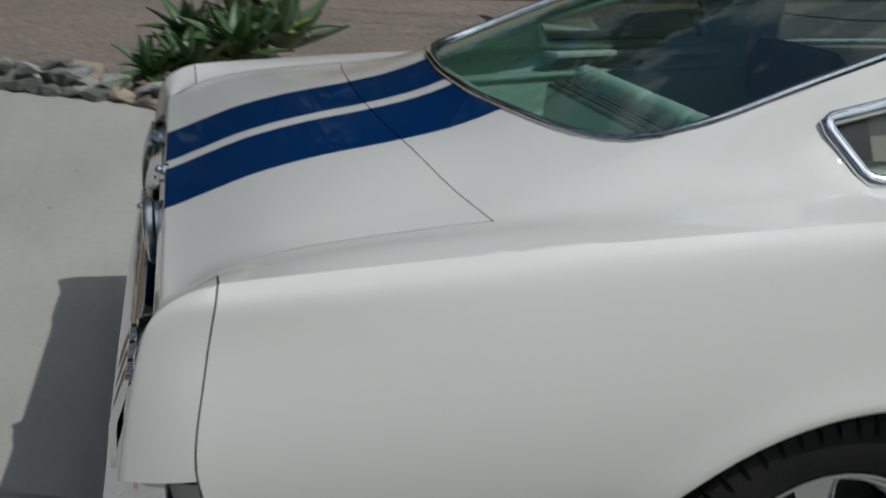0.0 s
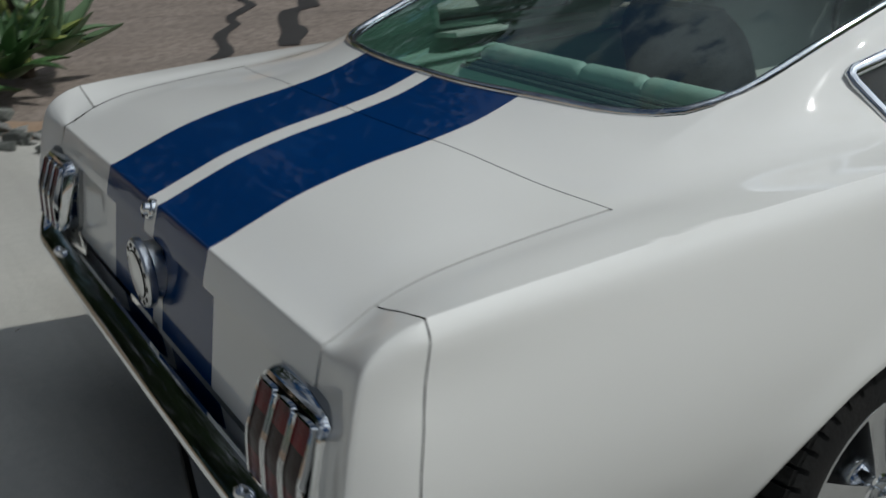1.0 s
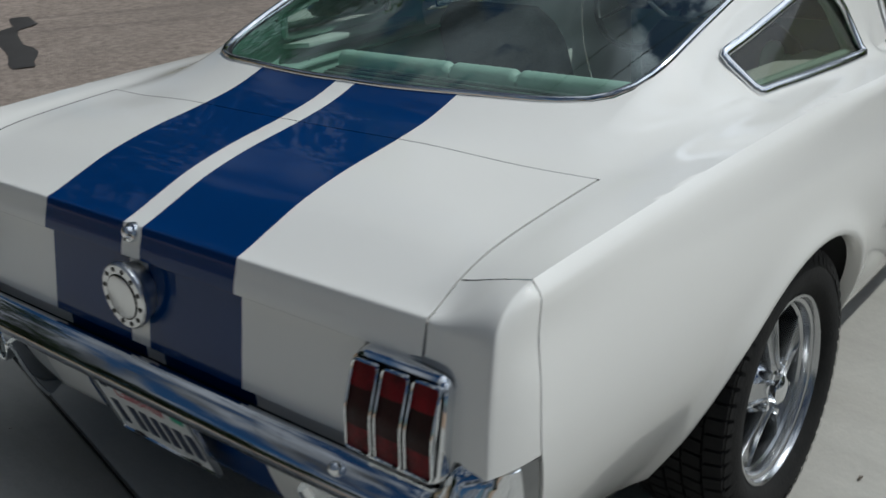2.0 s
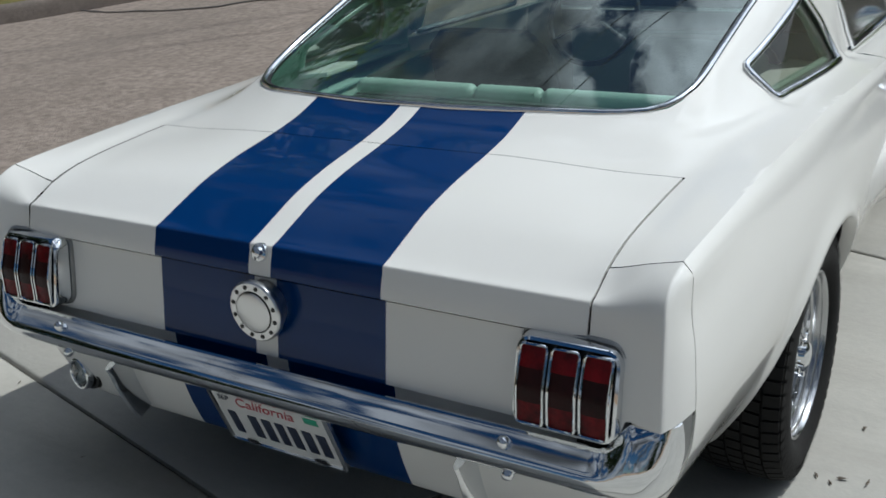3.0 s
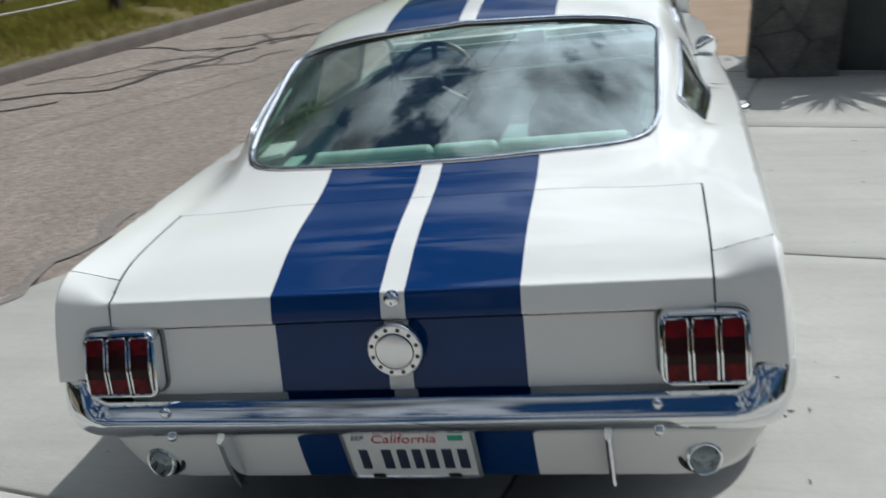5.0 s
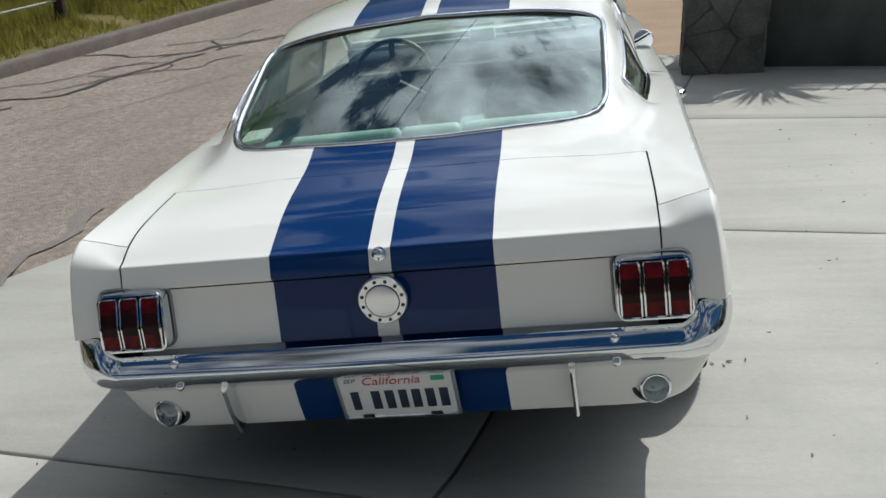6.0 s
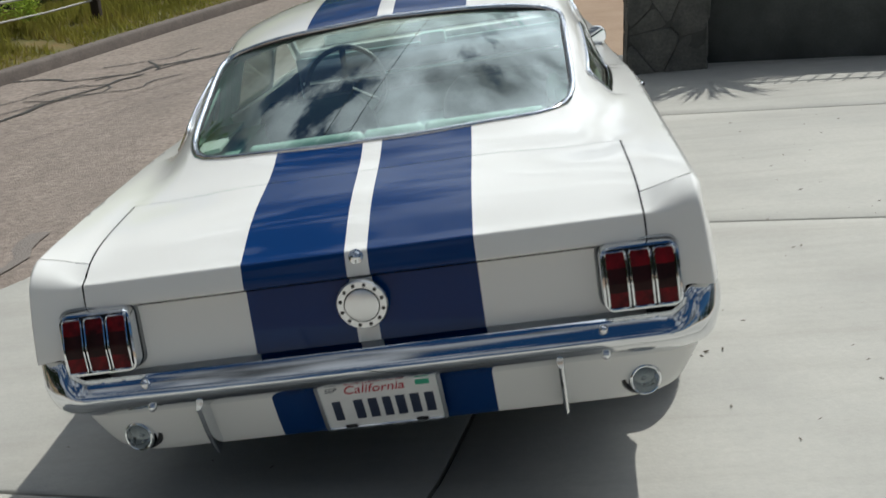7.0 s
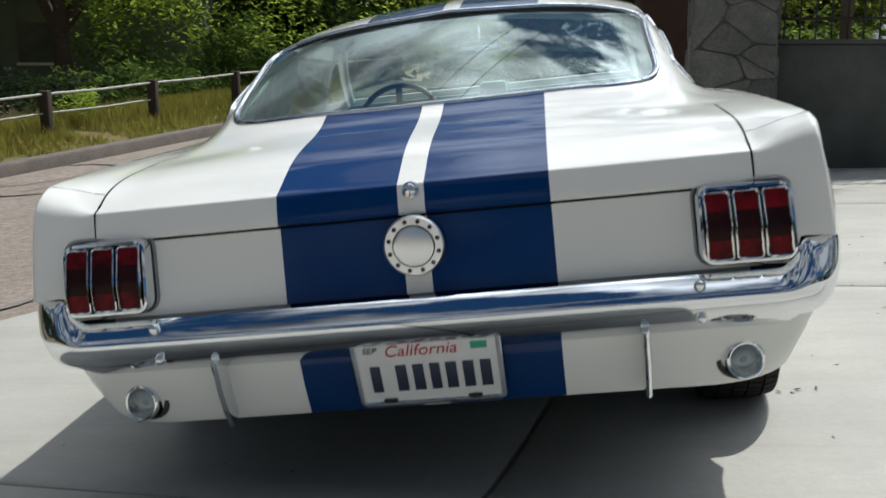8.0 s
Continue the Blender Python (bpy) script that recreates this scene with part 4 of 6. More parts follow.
def panel(name, y0, y1, label=""):
    for s in (1, -1):
        bm = bmesh.new()
        side_skin(bm, y0, y1)
        ys = side_columns(y0, y1)
        sheet(bm, [[(0.726, y, z_shelf(y) if y < 2.55 else z_crest(y) + 0.012), (0.775, y, z_crest(y) + 0.010), (x_crest(y), y, z_crest(y))] for y in ys])
        if s < 0:
            bm.transform(Matrix.Diagonal((-1, 1, 1, 1)))
        weld(bm, 1e-4)
        bmesh.ops.recalc_face_normals(bm, faces=bm.faces)
        ob = part(name, bm, WHITE, car, label, angle=50)
        if name == "door":
            hy = 1.845
            grip = sweep([(s * (x_side(0.735, hy) + o), y, z) for o, y, z in ((0.004, 1.765, 0.742), (0.030, 1.772, 0.746), (0.040, 1.80, 0.748), (0.039, 1.84, 0.746), (0.030, 1.865, 0.743), (0.003, 1.872, 0.74))], ring(0.011, 8, 1.0, 1.5))
            h = part("door_handle", grip, CHROME, ob, "chrome door handle")
            b = lathe([(0.0, 0.020), (0.011, 0.019), (0.013, 0.012), (0.013, -0.01)], 16, "x")
            b.transform(pose(s * (x_side(0.72, hy)), 1.79, 0.715, 0, 0, 0 if s > 0 else 180))
            part("handle_button", b, CHROME, h)


panel("door", 1.720, 2.86)
panel("front_fender", 2.864, 4.40)


def scoops():
    """Brake scoop ahead of each rear wheel."""
    for s in (1, -1):
        bm = bmesh.new()
        rows = []
        for t in linspace(0, 1, 14):
            y = 1.405 + 0.34 * t
            bulge = 0.034 * math.sin(min(1, t * 1.25) * math.pi / 2) * (1 if t < 0.86 else max(0.0, (1 - t) / 0.14) ** 0.5)
            zc, hh = 0.555 + 0.03 * t, 0.055 + 0.045 * t
            row = []
            for a in linspace(-1, 1, 13):
                z = zc + hh * a
                row.append((s * (x_side(z, y) - 0.002 + bulge * max(0.0, 1 - a ** 4)), y, z))
            rows.append(row)
        sheet(bm, rows)
        bmesh.ops.recalc_face_normals(bm, faces=bm.faces)
        part("brake_scoop", bm, WHITE, car, "white side brake scoop")


scoops()


def mirrors():
    bm = lathe([(0.0, -0.045), (0.022, -0.040), (0.040, -0.026), (0.050, -0.006), (0.052, 0.010), (0.050, 0.014), (0.048, 0.014)], 32, "y")
    bm.transform(Matrix.Diagonal((1, -1, 1, 1)))
    bmesh.ops.recalc_face_normals(bm, faces=bm.faces)
    bm.transform(pose(0.800, 2.535, 0.858, 0, 0, -12) @ Matrix.Diagonal((0.86, 0.86, 0.86, 1)))
    ob = part("door_mirror", bm, CHROME, car, "round chrome bullet door mirror")
    face = lathe([(0.0, -0.010), (0.048, -0.010)], 32, "y")
    face.transform(pose(0.800, 2.535, 0.858, 0, 0, -12) @ Matrix.Diagonal((0.86, 0.86, 0.86, 1)))
    part("mirror_glass", face, CHROME, ob)
    part("mirror_stalk", sweep([(0.795, 2.555, 0.795), (0.797, 2.553, 0.825), (0.800, 2.545, 0.85)], ring(0.009, 8)), CHROME, ob)


mirrors()


def hood_and_screen():
    bm = bmesh.new()
    rows = []
    for y in linspace(3.12, 4.40, 24):
        rows.append([(x, y, z_crest(y) + 0.012 + 0.05 * (1 - (x / 0.74) ** 2) * (1 - 0.4 * (y - 3.12))) for x in [-0.726, -0.62, -0.5, -0.4, -0.282, -0.155, -0.0275, 0.0275, 0.155, 0.282, 0.4, 0.5, 0.62, 0.726]])
    xs = [-0.726, -0.62, -0.5, -0.4, -0.282, -0.155, -0.0275, 0.0275, 0.155, 0.282, 0.4, 0.5, 0.62, 0.726]
    sheet(bm, rows, mat=column_mat(xs))
    bmesh.ops.recalc_face_normals(bm, faces=bm.faces)
    part("hood", bm, [WHITE, BLUE], car)
    bm = bmesh.new()
    sheet(bm, [[(u * (0.60 + 0.10 * t), 2.56 + 0.56 * t - 0.10 * u * u * (1 - 0 * t) + 0.02, z_top(0.58 * abs(u), 2.55) + (0.93 - z_top(0.58 * abs(u), 2.55)) * t) for u in linspace(-1, 1, 15)] for t in linspace(0, 1, 8)])
    ws = part("windscreen", bm, SCREEN, car, "raked windscreen")
    ws.visible_shadow = False
    for s in (1, -1):
        part("windscreen_pillar", sweep([(s * 0.60, 2.48, 1.15), (s * 0.66, 2.76, 1.02), (s * 0.70, 3.04, 0.90)], ring(0.022, 8)), WHITE, car)
    nose = bmesh.new()
    sheet(nose, [[(x, 4.40 + 0.05 * (1 - (x / 0.8) ** 2), z) for x in linspace(-0.80, 0.80, 13)] for z in (0.83, 0.70, 0.55, 0.36)])
    part("nose_panel", nose, WHITE, car)
    part("cowl", box(1.42, 0.14, 0.05, (0, 3.09, 0.895), 0.01), WHITE, car)


hood_and_screen()


def inside(poly, y, z):
    """Whether a point (y, z) lies within a polygon."""
    hit = False
    for (y0, z0), (y1, z1) in zip(poly, poly[1:] + poly[:1]):
        if (z0 > z) != (z1 > z) and y < (y1 - y0) * (z - z0) / (z1 - z0) + y0:
            hit = not hit
    return hit


def bucket_seat(s):
    """Front seat with a rounded, bolstered back."""
    bm = bmesh.new()
    rows = []
    for t in linspace(0, 1, 12):
        half = 0.245 - 0.035 * t ** 3 - 0.05 * max(0.0, (t - 0.8) / 0.2) ** 2
        z, y = 0.42 + 0.50 * t, 1.70 - 0.12 * t
        deep = 0.065 - 0.028 * max(0.0, (t - 0.75) / 0.25) ** 2
        rows.append([(s * 0.36 + half * math.copysign(abs(math.cos(a)) ** 0.6, math.cos(a)), y + deep * math.copysign(abs(math.sin(a)) ** 0.7, math.sin(a)), z) for a in [2 * math.pi * k / 28 for k in range(28)]])
    vs = sheet(bm, rows, close_v=True)
    bm.faces.new(vs[-1])
    bmesh.ops.recalc_face_normals(bm, faces=bm.faces)
    seat = part("front_seat", bm, NAVYVINYL, car, "dark blue vinyl bucket seat")
    part("seat_cushion", box(0.50, 0.50, 0.16, (s * 0.36, 1.96, 0.44), 0.05, seg=3), NAVYVINYL, seat)


def cabin():
    """Inside of the cabin as it shows through the rear window."""
    part("cabin_floor", box(1.40, 2.6, 0.04, (0, 1.95, 0.30), 0.01), CARPET, car)
    part("cargo_floor", box(1.30, 0.78, 0.02, (0, 0.86, 0.735), 0.005, turn=pose(0, 0, 0, 1.5, 0, 0)), MINTMETAL, car, "mint painted cargo floor")
    part("rear_ledge", box(1.14, 0.10, 0.018, (0, 0.665, 0.868), 0.005, turn=pose(0, 0, 0, 10, 0, 0)), MINTMETAL, car, "mint painted rear ledge")
    # fold-down trap behind the seat back: sloping mint face, dark ribbed top and bright strips
    bm = bmesh.new()
    rows = [[(x, y, z) for x in (-0.47, 0.52)] for y, z in ((0.955, 0.746), (0.962, 0.830), (1.036, 0.836), (1.05, 0.748))]
    sheet(bm, rows)
    for x in (-0.47, 0.52):
        bm.faces.new([bm.verts.new((x, y, z)) for y, z in ((0.955, 0.746), (0.962, 0.830), (1.036, 0.836), (1.05, 0.748))])
    bmesh.ops.recalc_face_normals(bm, faces=bm.faces)
    trap = part("cargo_trap", bm, MINTMETAL, car, "mint painted folding cargo panel", flat=True)
    part("ribbed_mat", box(0.98, 0.074, 0.008, (0.025, 0.999, 0.836), 0.002, turn=pose(0, 0, 0, 4.6, 0, 0)), DARKMAT, trap, "dark ribbed mat")
    for k in range(5):
        y = 0.970 + 0.0145 * k
        bright = k in (0, 2, 4)
        part("mat_strip", box(0.98, 0.005 if bright else 0.008, 0.005, (0.025, y, 0.841 + (y - 0.999) * 0.08), 0.0015), STEEL if bright else DARKMAT, trap)
    for s in (1, -1):
        # inner quarter trim round the window, with its sill and ledge
        bm = bmesh.new()
        ys, n = linspace(0.70, 1.64, 66), 26
        grid = []
        for y in ys:
            lo, hi = 0.80, max(0.83, z_edge(y) - 0.012)
            col = []
            for k in range(n):
                z = lo + (hi - lo) * k / (n - 1)
                x = on_side(y, max(z, z_belt(y) + 0.012), 0)[0] - 0.030 - 0.25 * max(0.0, z_belt(y) + 0.012 - z)
                col.append((s * x, y, z))
            grid.append(col)
        vs = [[bm.verts.new(p) for p in col] for col in grid]
        for i in range(len(ys) - 1):
            for k in range(n - 1):
                c = [(grid[i + a][k + b][1], grid[i + a][k + b][2]) for a, b in ((0, 0), (1, 0), (1, 1), (0, 1))]
                if not inside(QWIN, sum(q[0] for q in c) / 4, sum(q[1] for q in c) / 4):
                    bm.faces.new((vs[i][k], vs[i + 1][k], vs[i + 1][k + 1], vs[i][k + 1]))
        bmesh.ops.recalc_face_normals(bm, faces=bm.faces)
        trim = part("quarter_trim", bm, MINTMETAL, car, "mint painted inner quarter panel")
        part("window_sill", box(0.105, 0.50, 0.014, (s * 0.648, 1.27, 0.876), 0.004, turn=pose(0, 0, 0, -1.5, s * 6, -s * 5)), HEADLINER, trim, "pale window sill")
        part("trim_ledge", box(0.13, 0.84, 0.010, (s * 0.612, 1.14, 0.838), 0.003, turn=pose(0, 0, 0, 1, s * 6, 0)), MINTMETAL, trim)
        part("side_wall", box(0.02, 0.92, 0.13, (s * 0.56, 1.12, 0.775), 0.006, turn=pose(0, 0, 0, 0, s * 5, 0)), MINTMETAL, trim)
        bead = [(s * (on_side(y, max(z, z_belt(y) + 0.012), 0)[0] - 0.031), y, z) for y, z in QWIN]
        part("window_bead", sweep(bead, ring(0.011, 8), closed=True, up=Vector((1, 0, 0.4))), MINTMETAL, trim)
        for y, z in ((0.80, 0.875), (0.95, 0.965), (1.02, 0.846), (1.25, 0.850)):
            screw = lathe([(0.0, -0.003), (0.004, -0.0022), (0.0055, 0.0)], 10, "x")
            x = on_side(y, max(z, z_belt(y) + 0.012), 0)[0] - 0.031 if z > 0.86 else 0.575
            screw.transform(Matrix.Translation((s * x, y, z)) @ (Matrix.Identity(4) if s > 0 else pose(0, 0, 0, 0, 0, 180)))
            part("trim_screw", screw, CHROME, trim)
    # padded roll in three lengths along the seat back, with sewn rings
    for x0, x1 in ((-0.487, -0.103), (-0.097, 0.101), (0.107, 0.50)):
        n = int((x1 - x0) / 0.008)
        path = [(x, 1.064, 0.848) for x in linspace(x0, x1, n)]
        roll = sweep(path, ring(0.030, 16), scale=lambda q, n=n: (1 - 0.35 * max(0.0, 1 - min(q, 1 - q) * n / 2.0) ** 2) * (1 - 0.022 * (round(q * n) % 3 == 0)))
        part("seat_back_roll", roll, MINT, car, "mint vinyl seat back roll")
    part("rear_seat", box(1.06, 0.10, 0.46, (0, 1.15, 0.62), 0.035, turn=pose(0, 0, 0, 16, 0, 0), seg=3), TEAL, car, "aqua vinyl rear seat back")
    part("rear_cushion", box(1.08, 0.42, 0.14, (0, 1.38, 0.40), 0.04, seg=3), TEAL, car)
    # pale rounded piece added for a bright shape on the right sill
    cover = lathe([(0.0, 0.05), (0.018, 0.046), (0.032, 0.030), (0.038, 0.0), (0.036, -0.05), (0.0, -0.055)], 20, "z")
    cover.transform(pose(0.55, 1.47, 0.855, 0, 0, 0) @ Matrix.Diagonal((0.7, 1.2, 1.0, 1)))
    part("pale_sill_piece", cover, HEADLINER, car, "pale rounded piece on the right sill")
    for s in (-1, 1):
        bucket_seat(s)
    part("console", box(0.20, 1.1, 0.26, (0, 2.25, 0.44), 0.03, seg=3), CARPET, car)
    part("firewall", box(1.40, 0.04, 0.62, (0, 3.0, 0.58), 0.01), CARPET, car)
    part("dashboard", box(1.30, 0.24, 0.17, (0, 2.86, 0.79), 0.045, seg=3), NAVYVINYL, car, "dark padded dashboard")
    part("dash_rail", box(1.26, 0.02, 0.016, (0, 2.735, 0.80), 0.006), STEEL, car)
    # small pale box added for a bright spot at the dash's middle
    part("dash_bright_box", box(0.13, 0.05, 0.075, (0.02, 2.95, 0.90), 0.015), MINT, car, "pale mint box on the dash top")
    wheel = sweep([(-0.38 + 0.185 * math.cos(a), 2.50 + 0.07 * math.sin(a), 0.80 + 0.17 * math.sin(a)) for a in linspace(0, 2 * math.pi, 41)][:-1], ring(0.012, 8), closed=True, up=Vector((0, 1, 0)))
    sw = part("steering_wheel", wheel, SEAL, car)
    for a in (90, 210, 330):
        spoke = sweep([(-0.38, 2.515, 0.80), (-0.38 + 0.18 * math.cos(radians(a)), 2.50 + 0.068 * math.sin(radians(a)), 0.80 + 0.165 * math.sin(radians(a)))], ring(0.009, 6, 1.6, 0.6))
        part("steering_spoke", spoke, SEAL, sw)
    part("steering_hub", lathe([(0.0, 2.485), (0.03, 2.488), (0.036, 2.51), (0.03, 2.56)], 20, "y"), SEAL, sw).location = (-0.38, 0, 0.80)
    mirror_back = box(0.19, 0.022, 0.052, (0.0, 2.50, 1.10), 0.010)
    im = part("inner_mirror", mirror_back, SEAL, car, "slim interior mirror")
    part("mirror_face", box(0.18, 0.003, 0.045, (0.0, 2.4868, 1.10), 0.001), CHROME, im)
    part("mirror_arm", sweep([(0, 2.52, 1.10), (0, 2.56, 1.15), (0, 2.60, 1.19)], ring(0.006, 6)), CHROME, im)
    head = bmesh.new()
    sheet(head, [[(x, y, z_top(x, y) - 0.035) for x in linspace(-0.57, 0.57, 13)] for y in linspace(1.40, 2.5, 14)])
    part("headliner", head, HEADLINER, car)
    for s in (1, -1):
        part("b_pillar", box(0.03, 0.07, 0.26, (s * 0.655, 1.69, 1.02), 0.01, turn=pose(0, 0, 0, 0, -s * 20, 0)), MINTMETAL, car)

cabin()


def underbody():
    part("floor_pan", box(1.40, 1.85, 0.06, (0, 2.33, 0.24), 0.02), UNDER, car)
    part("fuel_tank", box(1.20, 0.52, 0.20, (0, 0.40, 0.42), 0.04), UNDER, car)
    for s in (1, -1):
        for c in (AXLE + 0.02, AXLE + BASE):
            bm = bmesh.new()
            sheet(bm, [[(s * x, c + (ARCH_A + 0.012) * math.cos(a), 0.265 + (ARCH_B + 0.012) * math.sin(a)) for x in (0.45, 0.58, 0.68, min(0.84, x_side(0.265 + (ARCH_B + 0.012) * math.sin(a), c + (ARCH_A + 0.012) * math.cos(a)) - 0.022))] for a in linspace(0.08, math.pi - 0.08, 26)])
            part("wheel_well", bm, UNDER, car)
            part("well_wall", disc(s * 0.45, c, 0.33, 0.30), UNDER, car)


def disc(x, y, z, r, n=28):
    bm = bmesh.new()
    bm.faces.new([bm.verts.new((x, y + r * math.cos(2 * math.pi * k / n), z + r * math.sin(2 * math.pi * k / n))) for k in range(n)])
    return bm


underbody()


def tyre_mesh():
    R, r, w = WHEEL_R, 0.199, 0.105
    prof = [(r, 0.082), (r + 0.012, 0.096), (r + 0.03, 0.107), (r + 0.055, 0.1085), (R - 0.032, 0.103), (R - 0.018, 0.096), (R - 0.012, 0.088), (R - 0.009, 0.05), (R - 0.008, 0.0)]
    prof = prof + [(a, -b) for a, b in reversed(prof[:-1])]
    return lathe(prof, 72, "x")


def tread_mesh():
    """Tread blocks in five ribs, with lugs carried over the shoulders."""
    R = WHEEL_R
    bm = bmesh.new()
    n = 60
    for k in range(n):
        a = 2 * math.pi * k / n
        for x0, x1, off in ((-0.098, -0.064, 0.0), (-0.058, -0.022, 0.5), (-0.016, 0.016, 0.25), (0.022, 0.058, 0.5), (0.064, 0.098, 0.0)):
            aa = a + off * 2 * math.pi / n
            da = 0.40 * 2 * math.pi / n
            sk = 0.012 if abs(x0) < 0.06 else 0.0
            low, high = R - 0.012, R
            pts = []
            for rr in (low, high):
                for x, ang in ((x0, aa - da), (x1, aa - da + sk), (x1, aa + da + sk), (x0, aa + da)):
                    q = rr - (0.008 if abs(x) > 0.09 else 0)
                    pts.append(bm.verts.new((x, q * math.cos(ang), q * math.sin(ang))))
            for f in ((4, 5, 6, 7), (0, 1, 5, 4), (1, 2, 6, 5), (2, 3, 7, 6), (3, 0, 4, 7)):
                bm.faces.new([pts[i] for i in f])
        for sx in (-1, 1):   # sidewall lugs
            da = 0.36 * 2 * math.pi / n
            pts = []
            for (x, q) in ((0.1045, R - 0.036), (0.099, R - 0.013)):
                for ang in (a - da, a + da):
                    pts.append(bm.verts.new((sx * (x + 0.003), q * math.cos(ang), q * math.sin(ang))))
            bm.faces.new([pts[i] for i in (0, 1, 3, 2)])
    bmesh.ops.recalc_face_normals(bm, faces=bm.faces)
    return bm


def road_wheel(at, s):
    """Five-spoke polished wheel with its tyre; the outer face looks along s."""
    m = Matrix.Translation(at) @ (Matrix.Identity(4) if s > 0 else pose(0, 0, 0, 0, 0, 180))
    ty = tyre_mesh()
    ty.transform(m)
    tyre = part("tyre", ty, RUBBER, car, "black treaded tyre", angle=35)
    tr = tread_mesh()
    tr.transform(m)
    tagged(part("tread", tr, RUBBER, tyre, angle=35), kind="stuff")
    bm = lathe([(0.202, 0.078), (0.206, 0.087), (0.203, 0.092), (0.198, 0.0925), (0.195, 0.089), (0.193, 0.080), (0.186, 0.077), (0.184, 0.070), (0.183, 0.060), (0.177, 0.055), (0.175, 0.035), (0.174, 0.0), (0.174, -0.08), (0.201, -0.09)], 64, "x")
    bm.transform(m)
    rim = part("rim", bm, ALLOY, tyre, "polished deep-dish alloy rim", angle=35)
    for k in range(5):
        a = radians(72 * k + 20)
        sp = bmesh.new()
        rows = []
        for t in linspace(0, 1, 9):
            rad = 0.034 + 0.147 * t
            wid = 0.0205 + 0.017 * t ** 1.6 + 0.012 * max(0.0, (t - 0.82) / 0.18) ** 2
            front = 0.076 - 0.020 * t
            dish = 0.009 * math.sin(min(1.0, t * 1.15) * math.pi)
            lip = 0.0035
            rows.append([(front - 0.050, rad, -wid * 0.9), (front - 0.004, rad, -wid), (front, rad, -wid + 0.001), (front, rad, -wid + lip), (front - 0.003 - dish * 0.6, rad, -wid + lip + 0.002), (front - 0.003 - dish, rad, -wid * 0.3), (front - 0.003 - dish, rad, wid * 0.3), (front - 0.003 - dish * 0.6, rad, wid - lip - 0.002), (front, rad, wid - lip), (front, rad, wid - 0.001), (front - 0.004, rad, wid), (front - 0.050, rad, wid * 0.9)])
        sheet(sp, rows)
        bmesh.ops.recalc_face_normals(sp, faces=sp.faces)
        sp.transform(m @ pose(0, 0, 0, math.degrees(a), 0, 0))
        part("spoke", sp, ALLOY, rim, angle=30)
        b = lathe([(0.0, 0.085), (0.007, 0.083), (0.009, 0.070), (0.009, 0.055)], 12, "x")
        aa = a + radians(36)
        b.transform(m @ Matrix.Translation((0, 0.055 * math.cos(aa), 0.055 * math.sin(aa))))
        part("lug_nut", b, CHROME, rim)
    hub = lathe([(0.0, 0.098), (0.020, 0.096), (0.031, 0.088), (0.034, 0.074), (0.060, 0.060), (0.068, 0.045), (0.068, 0.0)], 36, "x")
    hub.transform(m)
    part("hub_cap", hub, CHROME, rim)
    drum = disc(0.0, 0, 0, 0.173)
    drum.transform(m)
    part("brake_drum", drum, UNDER, rim)


GROUND_SLOPE = -0.06
for s in (1, -1):
    for y in (AXLE, AXLE + BASE):
        road_wheel((s * 0.742, y, WHEEL_R + (0.0 if s > 0 else 0.092)), s)


# ---- the place round the car ----
CONCRETE = material("pale_concrete", (0.455, 0.44, 0.395), 0.85, var=0.5, var_scale=1.1, dark=(0.28, 0.275, 0.255), fine=0.2, fine_scale=38, bump=0.12, bump_scale=90, piece=0.04, streak=(0.42, (0.7, 5.5, 1.0), (0.29, 0.27, 0.235)))
ASPHALT = material("worn_asphalt", (0.335, 0.275, 0.232), 0.92, var=0.4, var_scale=2.2, dark=(0.15, 0.121, 0.10), fine=0.85, fine_scale=21, bump=1.0, bump_scale=80, streak=(0.6, (1.5, 0.35, 1.0), (0.18, 0.15, 0.128)))
TAR = material("crack_sealer", (0.045, 0.042, 0.04), 0.6, var=0.3, var_scale=10)
WORN = material("worn_asphalt_stain", (0.19, 0.166, 0.148), 0.92, var=0.7, var_scale=3.0, dark=(0.23, 0.20, 0.178), fine=0.85, fine_scale=21, bump=1.0, bump_scale=80)
DIRT = material("sandy_dirt", (0.36, 0.26, 0.18), 0.95, var=0.6, var_scale=1.2, dark=(0.22, 0.14, 0.085), fine=0.4, fine_scale=30, bump=0.5, bump_scale=25)
KERB = material("kerb_concrete", (0.17, 0.14, 0.12), 0.9, var=0.5, var_scale=5, fine=0.4, fine_scale=40, bump=0.4, bump_scale=40)
SOIL = material("verge_soil", (0.18, 0.11, 0.038), 0.95, var=0.95, var_scale=1.8, dark=(0.085, 0.10, 0.022), fine=0.75, fine_scale=10, bump=0.6, bump_scale=20)
GRASS = foliage("grass_blades", (0.17, 0.18, 0.035), (0.34, 0.21, 0.075), 1.1, (0.25, 0.24, 0.045))
STONE = material("field_stone", (0.42, 0.41, 0.38), 0.85, var=0.7, var_scale=2.0, dark=(0.11, 0.12, 0.11), fine=0.5, fine_scale=9, bump=0.8, bump_scale=6, piece=0.5)
STONEDARK = material("dark_field_stone", (0.17, 0.175, 0.155), 0.85, var=0.7, var_scale=2.2, dark=(0.055, 0.06, 0.055), fine=0.5, fine_scale=9, bump=0.8, bump_scale=6, piece=0.4)
STONETAN = material("tan_field_stone", (0.40, 0.33, 0.24), 0.85, var=0.6, var_scale=2.5, dark=(0.16, 0.14, 0.11), fine=0.4, fine_scale=9, bump=0.8, bump_scale=6, piece=0.35)
